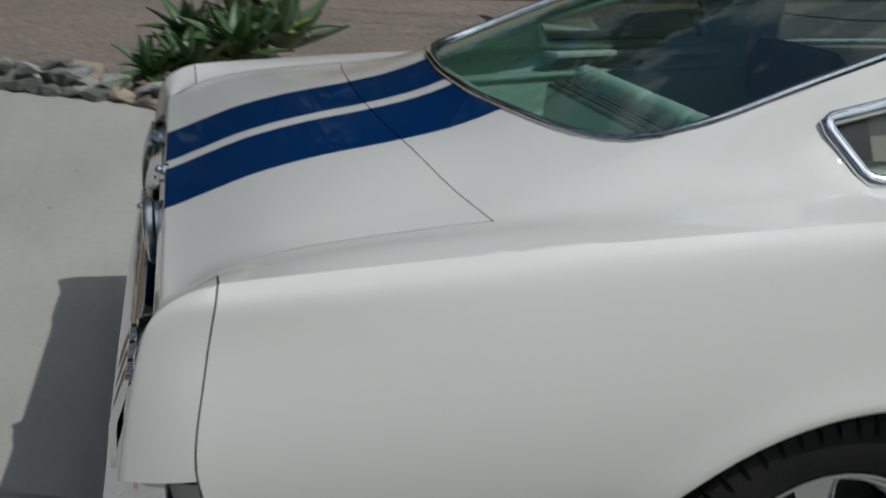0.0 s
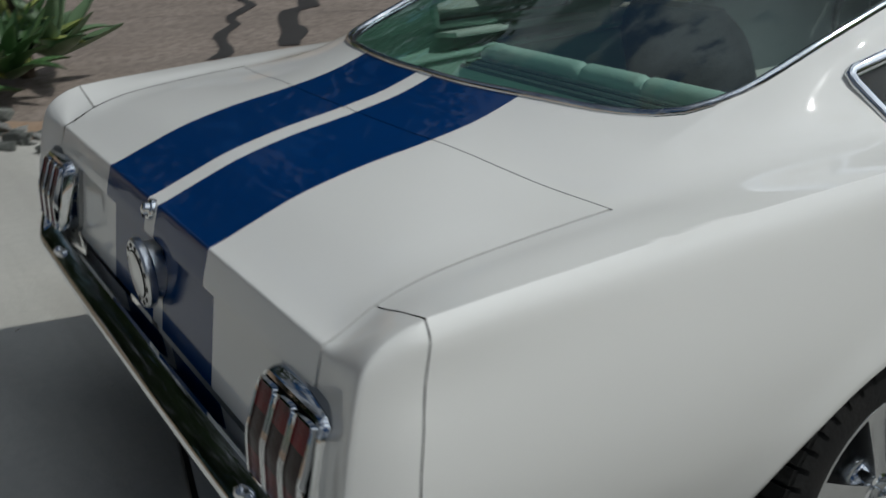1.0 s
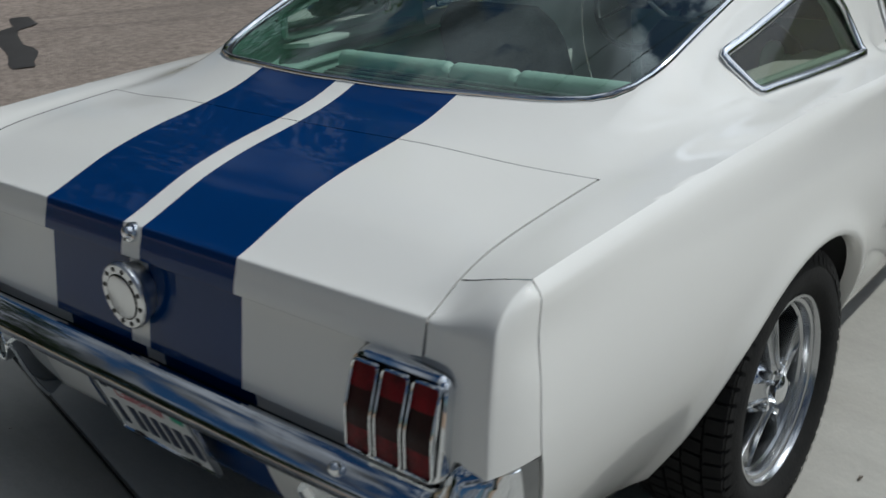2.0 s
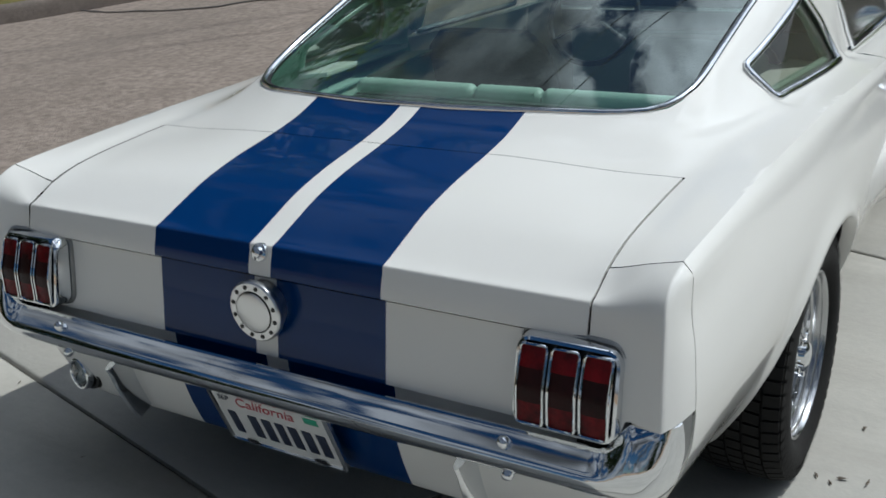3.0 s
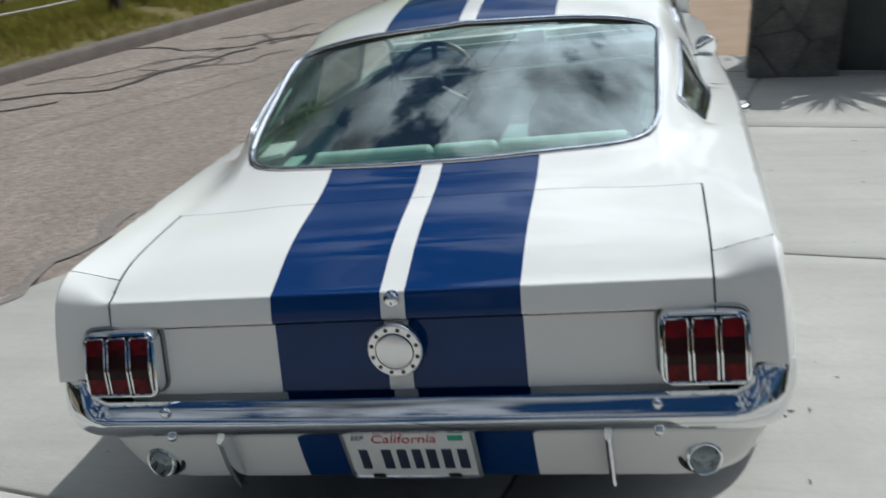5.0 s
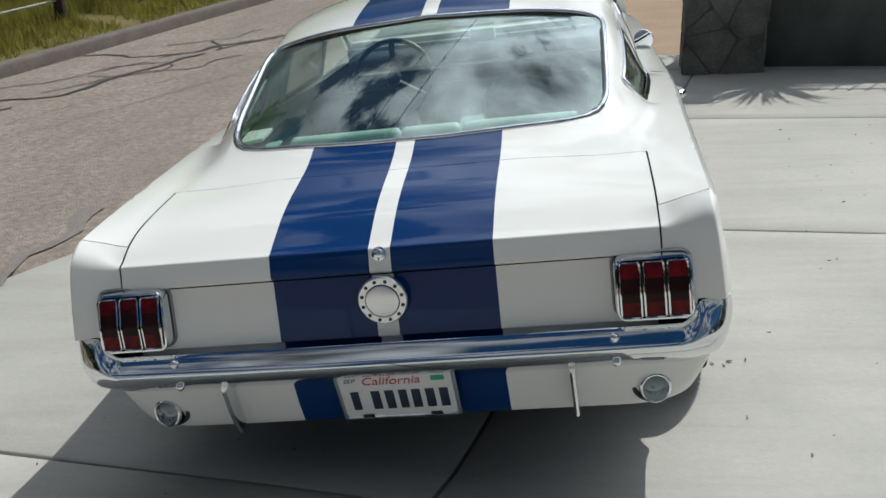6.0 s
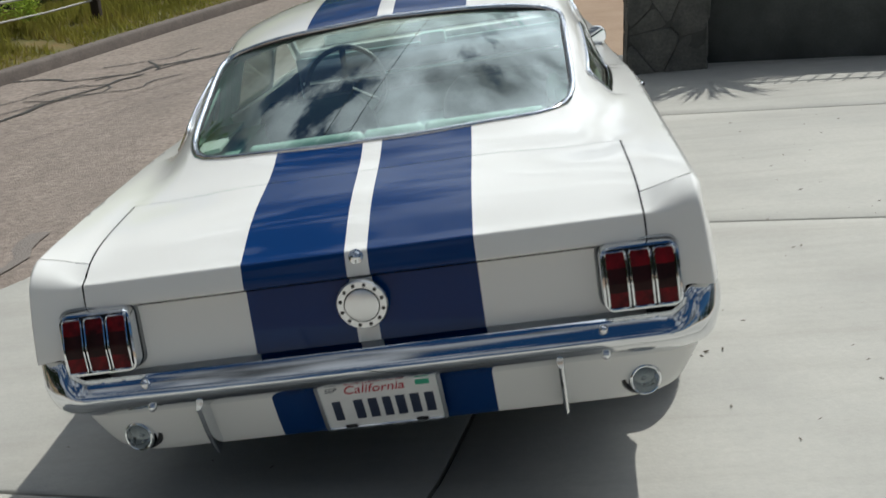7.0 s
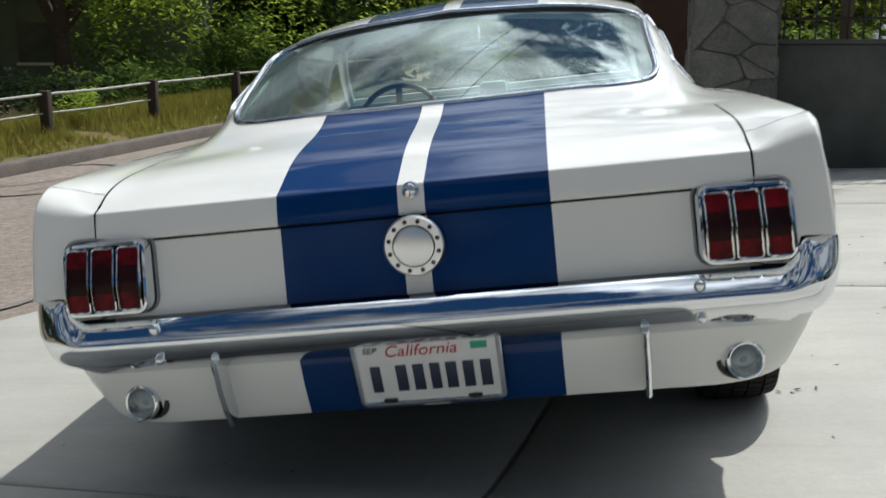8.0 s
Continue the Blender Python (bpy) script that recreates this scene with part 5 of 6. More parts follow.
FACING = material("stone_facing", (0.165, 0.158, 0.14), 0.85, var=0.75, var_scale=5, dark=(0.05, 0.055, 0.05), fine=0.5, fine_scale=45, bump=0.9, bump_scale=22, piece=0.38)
MORTAR = material("dark_mortar", (0.085, 0.085, 0.078), 0.95, var=0.4, var_scale=20, bump=0.5, bump_scale=60)
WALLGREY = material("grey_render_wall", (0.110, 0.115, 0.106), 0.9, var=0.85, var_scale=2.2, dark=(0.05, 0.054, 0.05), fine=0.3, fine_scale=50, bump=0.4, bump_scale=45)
IRON = material("black_iron", (0.015, 0.015, 0.015), 0.5, metal=0.3)
POSTWOOD = material("dark_post_wood", (0.055, 0.038, 0.028), 0.9, var=0.5, var_scale=14, bump=0.5, bump_scale=40)
PIPE = material("weathered_rail", (0.42, 0.40, 0.37), 0.6, metal=0.3, var=0.4, var_scale=15)
BARK = material("bark", (0.075, 0.055, 0.042), 0.95, var=0.6, var_scale=12, bump=0.8, bump_scale=22)
LEAF = foliage("tree_leaves", (0.14, 0.21, 0.035), (0.06, 0.11, 0.02), 1.3, (0.52, 0.66, 0.09))
LEAFDARK = foliage("hedge_leaves", (0.08, 0.125, 0.035), (0.03, 0.055, 0.02), 1.5, (0.14, 0.21, 0.04))
# darker leaf copy, with shade put into its colours
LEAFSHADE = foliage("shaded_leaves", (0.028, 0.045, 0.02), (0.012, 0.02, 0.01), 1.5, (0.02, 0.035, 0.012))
# brighter yellow-green leaf copy, with sunshine put into its colours
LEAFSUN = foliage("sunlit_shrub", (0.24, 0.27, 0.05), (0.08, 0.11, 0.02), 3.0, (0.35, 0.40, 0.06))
AGAVE = material("agave_leaf", (0.070, 0.140, 0.045), 0.42, var=0.6, var_scale=5, dark=(0.022, 0.055, 0.022), piece=0.25)
DRYSTEM = material("fibrous_stem", (0.16, 0.12, 0.08), 0.9, var=0.5, var_scale=20, bump=0.6, bump_scale=60)
AGAVEGREY = material("agave_grey", (0.16, 0.24, 0.13), 0.4, var=0.5, var_scale=3, dark=(0.07, 0.125, 0.06), piece=0.2)
AGAVEPALE = material("agave_yellow", (0.30, 0.33, 0.10), 0.45, var=0.5, var_scale=8, dark=(0.12, 0.19, 0.05), piece=0.2)
LITTER = material("dry_leaf_bits", (0.13, 0.105, 0.08), 0.9, var=0.5, var_scale=40)
GREENWALL = material("green_clad_wall", (0.13, 0.16, 0.125), 0.8, var=0.4, var_scale=2)
BROWNWALL = material("brown_boarding", (0.06, 0.034, 0.024), 0.8, var=0.5, var_scale=4)
PALE = material("pale_fascia", (0.62, 0.60, 0.56), 0.6, var=0.2, var_scale=4)


def swell(x):
    return x * x / (x + 0.4) if x > 0 else 0.0


def ground_z(x, y):
    """Height of the paved ground in the car's frame."""
    left = min(1.0, max(0.0, -x - 1.0))
    right = max(0.0, min(1.0, (x + 1.0) / 1.5))
    back = min(1.0, max(0.0, (0.45 - y) / 0.9))
    return GROUND_SLOPE * (x - 0.85) + 0.085 * back * back * (3 - 2 * back) * min(1.0, max(0.0, 0.6 - x)) + 0.03 * max(0.0, y - 4.0) * left + 0.02 * swell(y - 4.5) * right * (1 if y < 7 else max(0.2, 1 - (y - 7) / 10))


def near_edge(y):
    """The road's edge towards the drive."""
    return -2.02 + (0.52 * (y - 2.2) if y < 2.2 else 0.30 * (y - 2.2))


def kerb_x(y):
    return -4.85 + 0.30 * (y - 7.7)


def upright(x, y, z=None, turn=0.0):
    """A level pose in the world over a point of the car's frame."""
    p = TILT @ Vector((x, y, ground_z(x, y) if z is None else z))
    return Matrix.Translation(p) @ pose(0, 0, 0, 0, 0, turn)


def ground():
    bm = bmesh.new()
    xs = [-400, -150, -60, -30, -20] + linspace(-15, 15, 41) + [20, 30, 60, 150, 400]
    ys = [-400, -150, -60, -30, -15] + linspace(-9, 27, 46) + [35, 60, 150, 400]
    rows = []
    for y in ys:
        row = []
        for x in xs:
            z = ground_z(max(-14, min(14, x)), max(-9, min(20, y))) - 0.14
            d = kerb_x(y) - x
            if d > 0:
                z += 0.30 * min(1.0, d / 1.6)
            p = TILT @ Vector((max(-14, min(14, x)), y, z))
            p.x += x - max(-14, min(14, x))
            far = max(0.0, min(1.0, (math.hypot(x, y) - 16) / 20))
            row.append((p.x, p.y, p.z * (1 - far) + 0.15 * far))
        rows.append(row)
    sheet(bm, rows)
    bmesh.ops.recalc_face_normals(bm, faces=bm.faces)
    solid("ground", bm, DIRT, Matrix.Identity(4), "sandy brown bare ground", "ground", kind="structure")


ground()


def road():
    bm = bmesh.new()
    rows = []
    for y in linspace(-14, 30, 89):
        a, b = near_edge(y), kerb_x(y)
        rows.append([(a + (b - a) * t, y, ground_z(a + (b - a) * t, y) - 0.004 - (0.03 if t == 0 else 0)) for t in [0.0, 0.012] + linspace(0.06, 1.0, 18)])
    sheet(bm, rows)
    bmesh.ops.recalc_face_normals(bm, faces=bm.faces)
    solid("road", bm, ASPHALT, TILT, "worn brown-grey asphalt street", "road", kind="structure")
    # kerb with a rounded nose
    path = [(kerb_x(y) - 0.07, y, ground_z(kerb_x(y), y)) for y in linspace(-14, 30, 60)]
    bm = sweep(path, [(-0.08, -0.10), (-0.08, 0.13), (0.045, 0.13), (0.068, 0.118), (0.078, 0.095), (0.095, -0.02), (0.095, -0.10)])
    solid("kerb", bm, KERB, TILT, "stained grey street kerb", "kerb", kind="structure")


road()


def tar_line(points, width):
    """A poured crack seal of uneven width on the road."""
    rows = []
    n = 0
    for (x0, y0), (x1, y1) in zip(points, points[1:]):
        steps = max(2, int(math.hypot(x1 - x0, y1 - y0) / 0.12))
        for k in range(steps):
            t = k / steps
            n += 1
            x, y = x0 + (x1 - x0) * t, y0 + (y1 - y0) * t
            nx, ny = -(y1 - y0), (x1 - x0)
            l = math.hypot(nx, ny)
            j = noise.noise(Vector((x * 2.3, y * 2.3, 1.7)))
            w = width * (0.6 + 0.9 * abs(noise.noise(Vector((x * 1.7, y * 1.7, 5.1)))) + 0.3 * j)
            j = 0.16 * j + 0.05 * noise.noise(Vector((x * 6.1, y * 6.1, 4.2)))
            x, y = x + nx / l * j, y + ny / l * j
            rows.append([(x + nx / l * w * q, y + ny / l * w * q, ground_z(x, y) + 0.002 + 0.003 * (1 - abs(q))) for q in (-1, 0, 1)])
    bm = bmesh.new()
    sheet(bm, rows)
    bmesh.ops.recalc_face_normals(bm, faces=bm.faces)
    for f in bm.faces:
        if f.normal.z < 0:
            f.normal_flip()
    return bm


for pts, w in (([(-6.4, 4.05), (-5.7, 4.42), (-5.19, 4.66), (-4.6, 5.3), (-4.17, 5.72)], 0.028), ([(-4.9, 5.75), (-4.4, 5.95), (-4.04, 6.05), (-3.9, 6.5), (-3.64, 7.1), (-3.3, 7.9)], 0.04),
               ([(-4.75, 8.0), (-4.1, 7.75), (-3.59, 7.8), (-2.9, 8.5)], 0.03), ([(-3.7, 7.6), (-3.3, 8.2), (-2.9, 8.3), (-2.5, 8.9)], 0.022), ([(-3.5, 8.5), (-3.2, 7.9), (-2.75, 8.4), (-2.3, 9.3)], 0.022),
               ([(-3.9, 8.3), (-3.4, 8.6), (-3.0, 9.2)], 0.02),
               ([(-4.1, 6.9), (-3.75, 6.75), (-3.5, 7.0), (-3.55, 7.35), (-3.8, 7.45), (-4.05, 7.25), (-4.1, 6.9)], 0.018), ([(-4.3, 6.2), (-3.8, 6.9), (-3.1, 7.1), (-2.8, 7.7)], 0.018), ([(-5.0, 6.4), (-4.5, 6.6), (-4.1, 7.2), (-3.6, 7.3)], 0.014)):
    solid("tar_seam", tar_line(pts, w), TAR, TILT, "dark poured tar seam on the asphalt", "tar seam", "road tar seams")
for pts, w in (([(-4.0, 1.50), (-4.5, 1.78), (-5.1, 2.02), (-5.75, 2.40)], 0.055), ([(-4.05, 2.0), (-4.6, 2.25), (-5.0, 2.50), (-5.5, 2.78)], 0.085)):
    solid("tar_patch", tar_line(pts, w), TAR, TILT, "dark irregular tar patch on the asphalt", "tar patch", "road tar patches")


solid("worn_track", tar_line([(-2.30, 1.36), (-2.24, 1.86), (-2.18, 2.36), (-2.13, 3.02)], 0.05), WORN, TILT, "broad dark worn stain on the asphalt", "road stain")


def drive():
    """Concrete slabs parted by joints."""
    base = thing("driveway", TILT, "pale concrete driveway in large jointed slabs", "driveway", kind="structure")
    cross = [lambda x: -7.0, lambda x: -4.75 - 0.20 * x, lambda x: -2.3 - 0.20 * x, lambda x: 0.04 - 0.20 * x, lambda x: 2.45 - 0.14 * x, lambda x: 4.72 - 0.13 * x, lambda x: 6.42 - 0.15 * x, lambda x: 7.05 - 0.12 * x]
    mid = lambda y: 0.07 + (0.22 if y > 0.2 else 0.28) * (y - 0.2)
    outer = lambda y: 3.0 + 0.28 * (y - 0.2)
    inner = lambda y: near_edge(y) + 0.02 if y > 1.6 else near_edge(1.6) + 0.02 + 0.60 * (y - 1.6)
    for k in range(len(cross) - 1):
        for a, b in ((inner, mid), (mid, outer), (outer, lambda y: outer(y) + 5.6)):
            bm = bmesh.new()
            g = 0.007
            rows = []
            ts = [0.0, 0.004] + linspace(0.08, 0.92, 11) + [0.996, 1.0]
            for v in ts:
                row = []
                for u in ts:
                    y = 0.0
                    x = 0.0
                    for _ in range(4):
                        y0, y1 = cross[k](x) + g, cross[k + 1](x) - g
                        y = y0 + (y1 - y0) * v
                        x0, x1 = a(y) + g, b(y) - g
                        x = x0 + (x1 - x0) * u
                    edge = u in (0.0, 1.0) or v in (0.0, 1.0)
                    row.append((x, y, ground_z(x, y) - (0.006 if edge else 0.0)))
                rows.append(row)
            ring_ = [rows[0][j] for j in range(len(ts))] + [rows[i][-1] for i in range(1, len(ts))] + [rows[-1][j] for j in reversed(range(len(ts) - 1))] + [rows[i][0] for i in reversed(range(1, len(ts) - 1))]
            sheet(bm, rows)
            sheet(bm, [ring_, [(x, y, z - 0.10) for x, y, z in ring_]], close_v=True)
            weld(bm, 1e-5)
            bmesh.ops.recalc_face_normals(bm, faces=bm.faces)
            part("slab", bm, CONCRETE, base, angle=60)
    bm = bmesh.new()
    sheet(bm, [[(x, y, ground_z(x, y) - 0.03) for x in linspace(near_edge(y) + 0.15, 8.0, 12)] for y in linspace(-6.5, 6.9, 26)])
    bmesh.ops.recalc_face_normals(bm, faces=bm.faces)
    part("joint_bed", bm, MORTAR, base)


drive()


def chunk(seed, mat):
    """An angular broken stone, about one unit in half length, sharing one mesh among its copies."""
    rnd = random.Random(seed)
    bm = bmesh.new()
    for _ in range(15):
        v = Vector((rnd.uniform(-1, 1), rnd.uniform(-1, 1), rnd.uniform(-1, 1)))
        v = v / max(abs(v.x), abs(v.y), abs(v.z)) * (1 - 0.18 * rnd.random())
        bm.verts.new(v)
    hull = bmesh.ops.convex_hull(bm, input=bm.verts)
    bmesh.ops.delete(bm, geom=list({g for g in hull["geom_interior"] + hull["geom_unused"] if isinstance(g, bmesh.types.BMVert)}), context="VERTS")
    bmesh.ops.recalc_face_normals(bm, faces=bm.faces)
    me = bpy.data.meshes.new("stone")
    bm.to_mesh(me)
    bm.free()
    me.materials.append(mat)
    return me


def rock_border():
    """Rough stones edging the drive and the planting bed: a low stacked edge, loose rubble further on."""
    base = thing("rock_border", TILT, "low border of rough grey and tan stones beside the drive", "rock border")
    rnd = random.Random(4)
    shapes = [chunk(k, STONE) for k in range(6)] + [chunk(20 + k, STONEDARK) for k in range(5)] + [chunk(40 + k, STONETAN) for k in range(4)]

    def lay(x, y, z, a, sx, sy, sz, lean):
        ob = new("stone", rnd.choice(shapes))
        ob.parent = base
        ob.matrix_local = pose(x, y, z, rnd.uniform(-lean, lean), rnd.uniform(-lean, lean), a) @ Matrix.Diagonal((sx, sy, sz, 1))

    line = [(-4.15, -1.85), (-3.72, -0.98), (-3.44, -0.62), (-3.30, -0.38), (-3.20, -0.15), (-3.06, 0.08)]
    for tier, lift, back in ((0, 0.020, 0.0), (1, 0.082, 0.07), (0, 0.025, 0.15), (1, 0.075, 0.21)):
        for (x0, y0), (x1, y1) in zip(line, line[1:]):
            span = math.hypot(x1 - x0, y1 - y0)
            along = Vector((x1 - x0, y1 - y0)) / span
            d = rnd.uniform(0.0, 0.06)
            while d < span:
                half = rnd.uniform(0.045, 0.10)
                x = x0 + along.x * (d + half) - along.y * (back + rnd.uniform(-0.02, 0.02))
                y = y0 + along.y * (d + half) + along.x * (back + rnd.uniform(-0.02, 0.02))
                lay(x, y, ground_z(x, y) + lift, math.degrees(math.atan2(along.y, along.x)) + rnd.uniform(-18, 18), half * 1.08, rnd.uniform(0.045, 0.065), rnd.uniform(0.032, 0.05), 12)
                d += 1.75 * half + (rnd.uniform(0.02, 0.12) if tier else 0.0)
    line = [(-3.12, 0.06), (-2.92, 0.32), (-2.62, 0.72), (-2.33, 1.18), (-2.20, 1.50)]
    for (x0, y0), (x1, y1) in zip(line, line[1:]):
        steps = int(math.hypot(x1 - x0, y1 - y0) / 0.046)
        for k in range(steps):
            t = (k + rnd.random() * 0.6) / steps
            for lane in (-1, 0, 1, 2):
                if rnd.random() < (0.12 if lane in (0, 1) else 0.45):
                    continue
                size = rnd.choice((0.022, 0.028, 0.034, 0.042, 0.055)) * rnd.uniform(0.8, 1.2)
                x = x0 + (x1 - x0) * t - 0.86 * (0.015 + 0.07 * lane) + rnd.uniform(-0.03, 0.03)
                y = y0 + (y1 - y0) * t + 0.5 * (0.02 + 0.12 * lane) + rnd.uniform(-0.03, 0.03)
                lay(x, y, ground_z(x, y) + size * 0.35 - 0.008, rnd.uniform(0, 360), size * 1.25, size * 0.9, size * rnd.uniform(0.5, 0.8), 15)


rock_border()


def blade(length, width, fold, droop, thick=0.006):
    """A fleshy pointed leaf growing along +y and bending."""
    bm = bmesh.new()
    rows = []
    for t in linspace(0, 1, 9):
        w = width * (0.55 + 1.3 * t - 1.85 * t ** 2.2) if t < 1 else 0.0
        w = max(w, 0.0015)
        y = length * t * math.cos(droop * t)
        z = length * t * math.sin(droop * t)
        rows.append([(-w, y, z + fold * w), (-w * 0.5, y, z + fold * w * 0.3), (0, y, z), (w * 0.5, y, z + fold * w * 0.3), (w, y, z + fold * w), (w * 0.5, y, z + fold * w * 0.3 - thick), (0, y, z - thick * 1.5), (-w * 0.5, y, z + fold * w * 0.3 - thick)])
    sheet(bm, rows, close_v=True)
    bmesh.ops.recalc_face_normals(bm, faces=bm.faces)
    return bm


def agave(x, y, size, count, label, lift=0.0, pale=0.0, seed=1, slim=1.0, leaf=None):
    rnd = random.Random(seed)
    plant = thing("agave_plant", upright(x, y, ground_z(x, y) + 0.06 + lift), label, "plant", "plants in the street bed")
    kinds = []
    for mat in (leaf or AGAVE, AGAVEPALE):
        for droop in (-0.25, 0.1, -0.5):
            bm = blade(1.0, 0.125 * slim, 0.45, droop, 0.02)
            smooth(bm, 50)
            me = bpy.data.meshes.new("leaf")
            bm.to_mesh(me)
            bm.free()
            me.materials.append(mat)
            kinds.append(me)
    if lift > 0.3:
        part("stem", sweep([(0, 0, 0.06), (0.01, 0, -0.4 * lift), (0, 0.01, -lift - 0.15)], ring(0.05, 8)), DRYSTEM, plant, "fibrous brown stem")
    for k in range(count):
        t = k / count
        up = (-20 if lift > 1 else 20) + (100 if lift > 1 else 62) * t + rnd.uniform(-8, 8)
        ob = new("leaf", rnd.choice(kinds[3:] if rnd.random() < pale else kinds[:3]))
        ob.parent = plant
        s = size * (0.75 + 0.35 * rnd.random()) * (1.0 - 0.15 * t)
        ob.matrix_local = pose(0, 0, 0.02 + 0.10 * t * size, 0, 0, k * 137.5 + rnd.uniform(-10, 10)) @ pose(0, 0.03 * size, 0, up, 0, 0) @ Matrix.Diagonal((s, s, s, 1))
    return plant


agave(-3.55, 0.10, 0.32, 22, "low dark green agave with broad pointed leaves beside the stones", 0.0, 0.06, 1, 1.3)
agave(-3.72, 0.36, 0.38, 26, "broad green agave in the street bed", 0.05, 0.05, 2, 1.3)
agave(-4.05, 0.42, 0.40, 24, "yellow-green variegated agave in the street bed", 0.08, 0.75, 3, 1.1)
agave(-4.02, 0.64, 0.42, 24, "tall grey-green agave with broad upright leaves", 0.06, 0.0, 4, 1.45, AGAVEGREY)
agave(-4.22, 0.52, 0.50, 40, "narrow-leaved spiky plant rising above the agaves", 0.38, 0.35, 5, 0.36)
agave(-3.45, -0.10, 0.26, 20, "small green agave beside the stones", 0.0, 0.0, 6, 1.3)
agave(2.80, 6.74, 0.74, 72, "spiky narrow-leaved yucca behind the wall beside the pillar", 2.0, 0.1, 12, 0.30)
agave(-4.25, 0.1, 0.34, 22, "dark green agave in the street bed", 0.02, 0.0, 7, 1.3)


def bed():
    """Sandy planting bed behind the stones."""
    bm = bmesh.new()
    rows = []
    for y in linspace(-2.2, 1.55, 20):
        a = near_edge(y) + 0.10
        rows.append([(a - 0.55 * t - 0.12, y, ground_z(a, y) + 0.035 * math.sin(math.pi * min(1, t * 1.0)) + 0.012 * noise.noise(Vector((t * 6, y * 3, 0)))) for t in linspace(-0.6, 1.5, 10)])
    sheet(bm, rows)
    bmesh.ops.recalc_face_normals(bm, faces=bm.faces)
    solid("planting_bed", bm, DIRT, TILT, "sandy planting bed along the street", "ground", kind="structure")


bed()


def pillar_and_wall():
    h = 1.51
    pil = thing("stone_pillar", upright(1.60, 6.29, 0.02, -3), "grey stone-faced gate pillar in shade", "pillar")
    part("core", box(0.60, 0.60, h + 0.4, (0, 0, h / 2 - 0.2), 0.01), MORTAR, pil)
    rnd = random.Random(11)
    for face in range(4):
        # flagstones: irregular cells between scattered middles, clipped to the face
        seeds = [(0.62 * rnd.random() + 0.31 * (k % 2), -0.2 + 1.95 * (k + rnd.random() * 1.6) / 19) for k in range(19)]
        seeds = [(-0.31 + ((x + 0.31) % 0.62), z) for x, z in seeds]
        for i, (cx, cz) in enumerate(seeds):
            cell = [(-0.31, -0.2), (0.31, -0.2), (0.31, h), (-0.31, h)]
            for j, (ox, oz) in enumerate(seeds):
                if j == i:
                    continue
                nx, nz = ox - cx, oz - cz
                lim = (ox * ox + oz * oz - cx * cx - cz * cz) / 2 - 0.0025 * math.hypot(nx, nz)
                out = []
                for (ax, az), (bx, bz) in zip(cell, cell[1:] + cell[:1]):
                    da, db = ax * nx + az * nz - lim, bx * nx + bz * nz - lim
                    if da <= 0:
                        out.append((ax, az))
                    if (da < 0) != (db < 0):
                        t = da / (da - db)
                        out.append((ax + (bx - ax) * t, az + (bz - az) * t))
                cell = out
                if len(cell) < 3:
                    break
            if len(cell) < 3:
                continue
            outl = soften(cell, 2, 0.14)
            mx, mz = sum(q[0] for q in outl) / len(outl), sum(q[1] for q in outl) / len(outl)
            d = rnd.uniform(0.008, 0.026)
            tip, tilt = rnd.uniform(-0.05, 0.05), rnd.uniform(-0.05, 0.05)
            bm = bmesh.new()
            loops = []
            for shrink, deep in ((1.0, 0.0), (0.985, 0.75), (0.93, 1.0), (0.55, 1.08)):
                loops.append([bm.verts.new((mx + (x - mx) * shrink, -0.298 - deep * (d + tip * (x - mx) + tilt * (z - mz)), mz + (z - mz) * shrink)) for x, z in outl])
            for la, lb in zip(loops, loops[1:]):
                for k in range(len(outl)):
                    k2 = (k + 1) % len(outl)
                    bm.faces.new((la[k], la[k2], lb[k2], lb[k]))
            bm.faces.new(loops[-1])
            bmesh.ops.recalc_face_normals(bm, faces=bm.faces)
            bm.transform(pose(0, 0, 0, 0, 0, 90 * face))
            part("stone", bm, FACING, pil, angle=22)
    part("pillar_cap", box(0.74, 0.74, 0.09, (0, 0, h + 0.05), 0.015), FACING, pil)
    # retaining wall, running off behind the drive
    m = upright(1.90, 6.28, 0.0, -11)
    wall = thing("retaining_wall", m, "shaded grey rendered garden wall beside the pillar", "wall")
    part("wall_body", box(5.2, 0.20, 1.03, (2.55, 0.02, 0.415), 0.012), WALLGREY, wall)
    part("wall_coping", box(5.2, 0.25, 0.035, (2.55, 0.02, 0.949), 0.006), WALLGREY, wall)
    fence = thing("iron_fence", m @ Matrix.Translation((0, 0.02, 0.965)), "black iron railing on top of the wall", "fence")
    for z in (0.157, 0.50):
        part("rail", box(5.2, 0.022, 0.022, (2.6, 0, z), 0.003), IRON, fence)
    bar = box(0.014, 0.014, 0.62, (0, 0, 0.31), 0.002)
    me = bpy.data.meshes.new("bar")
    bar.to_mesh(me)
    bar.free()
    me.materials.append(IRON)
    for k in range(44):
        ob = new("bar", me)
        ob.parent = fence
        ob.location = (0.10 + 0.115 * k, 0, 0)
    for x in (0.05, 2.6, 5.1):
        part("fence_post", box(0.05, 0.05, 0.66, (x, 0, 0.33), 0.004), IRON, fence)


pillar_and_wall()


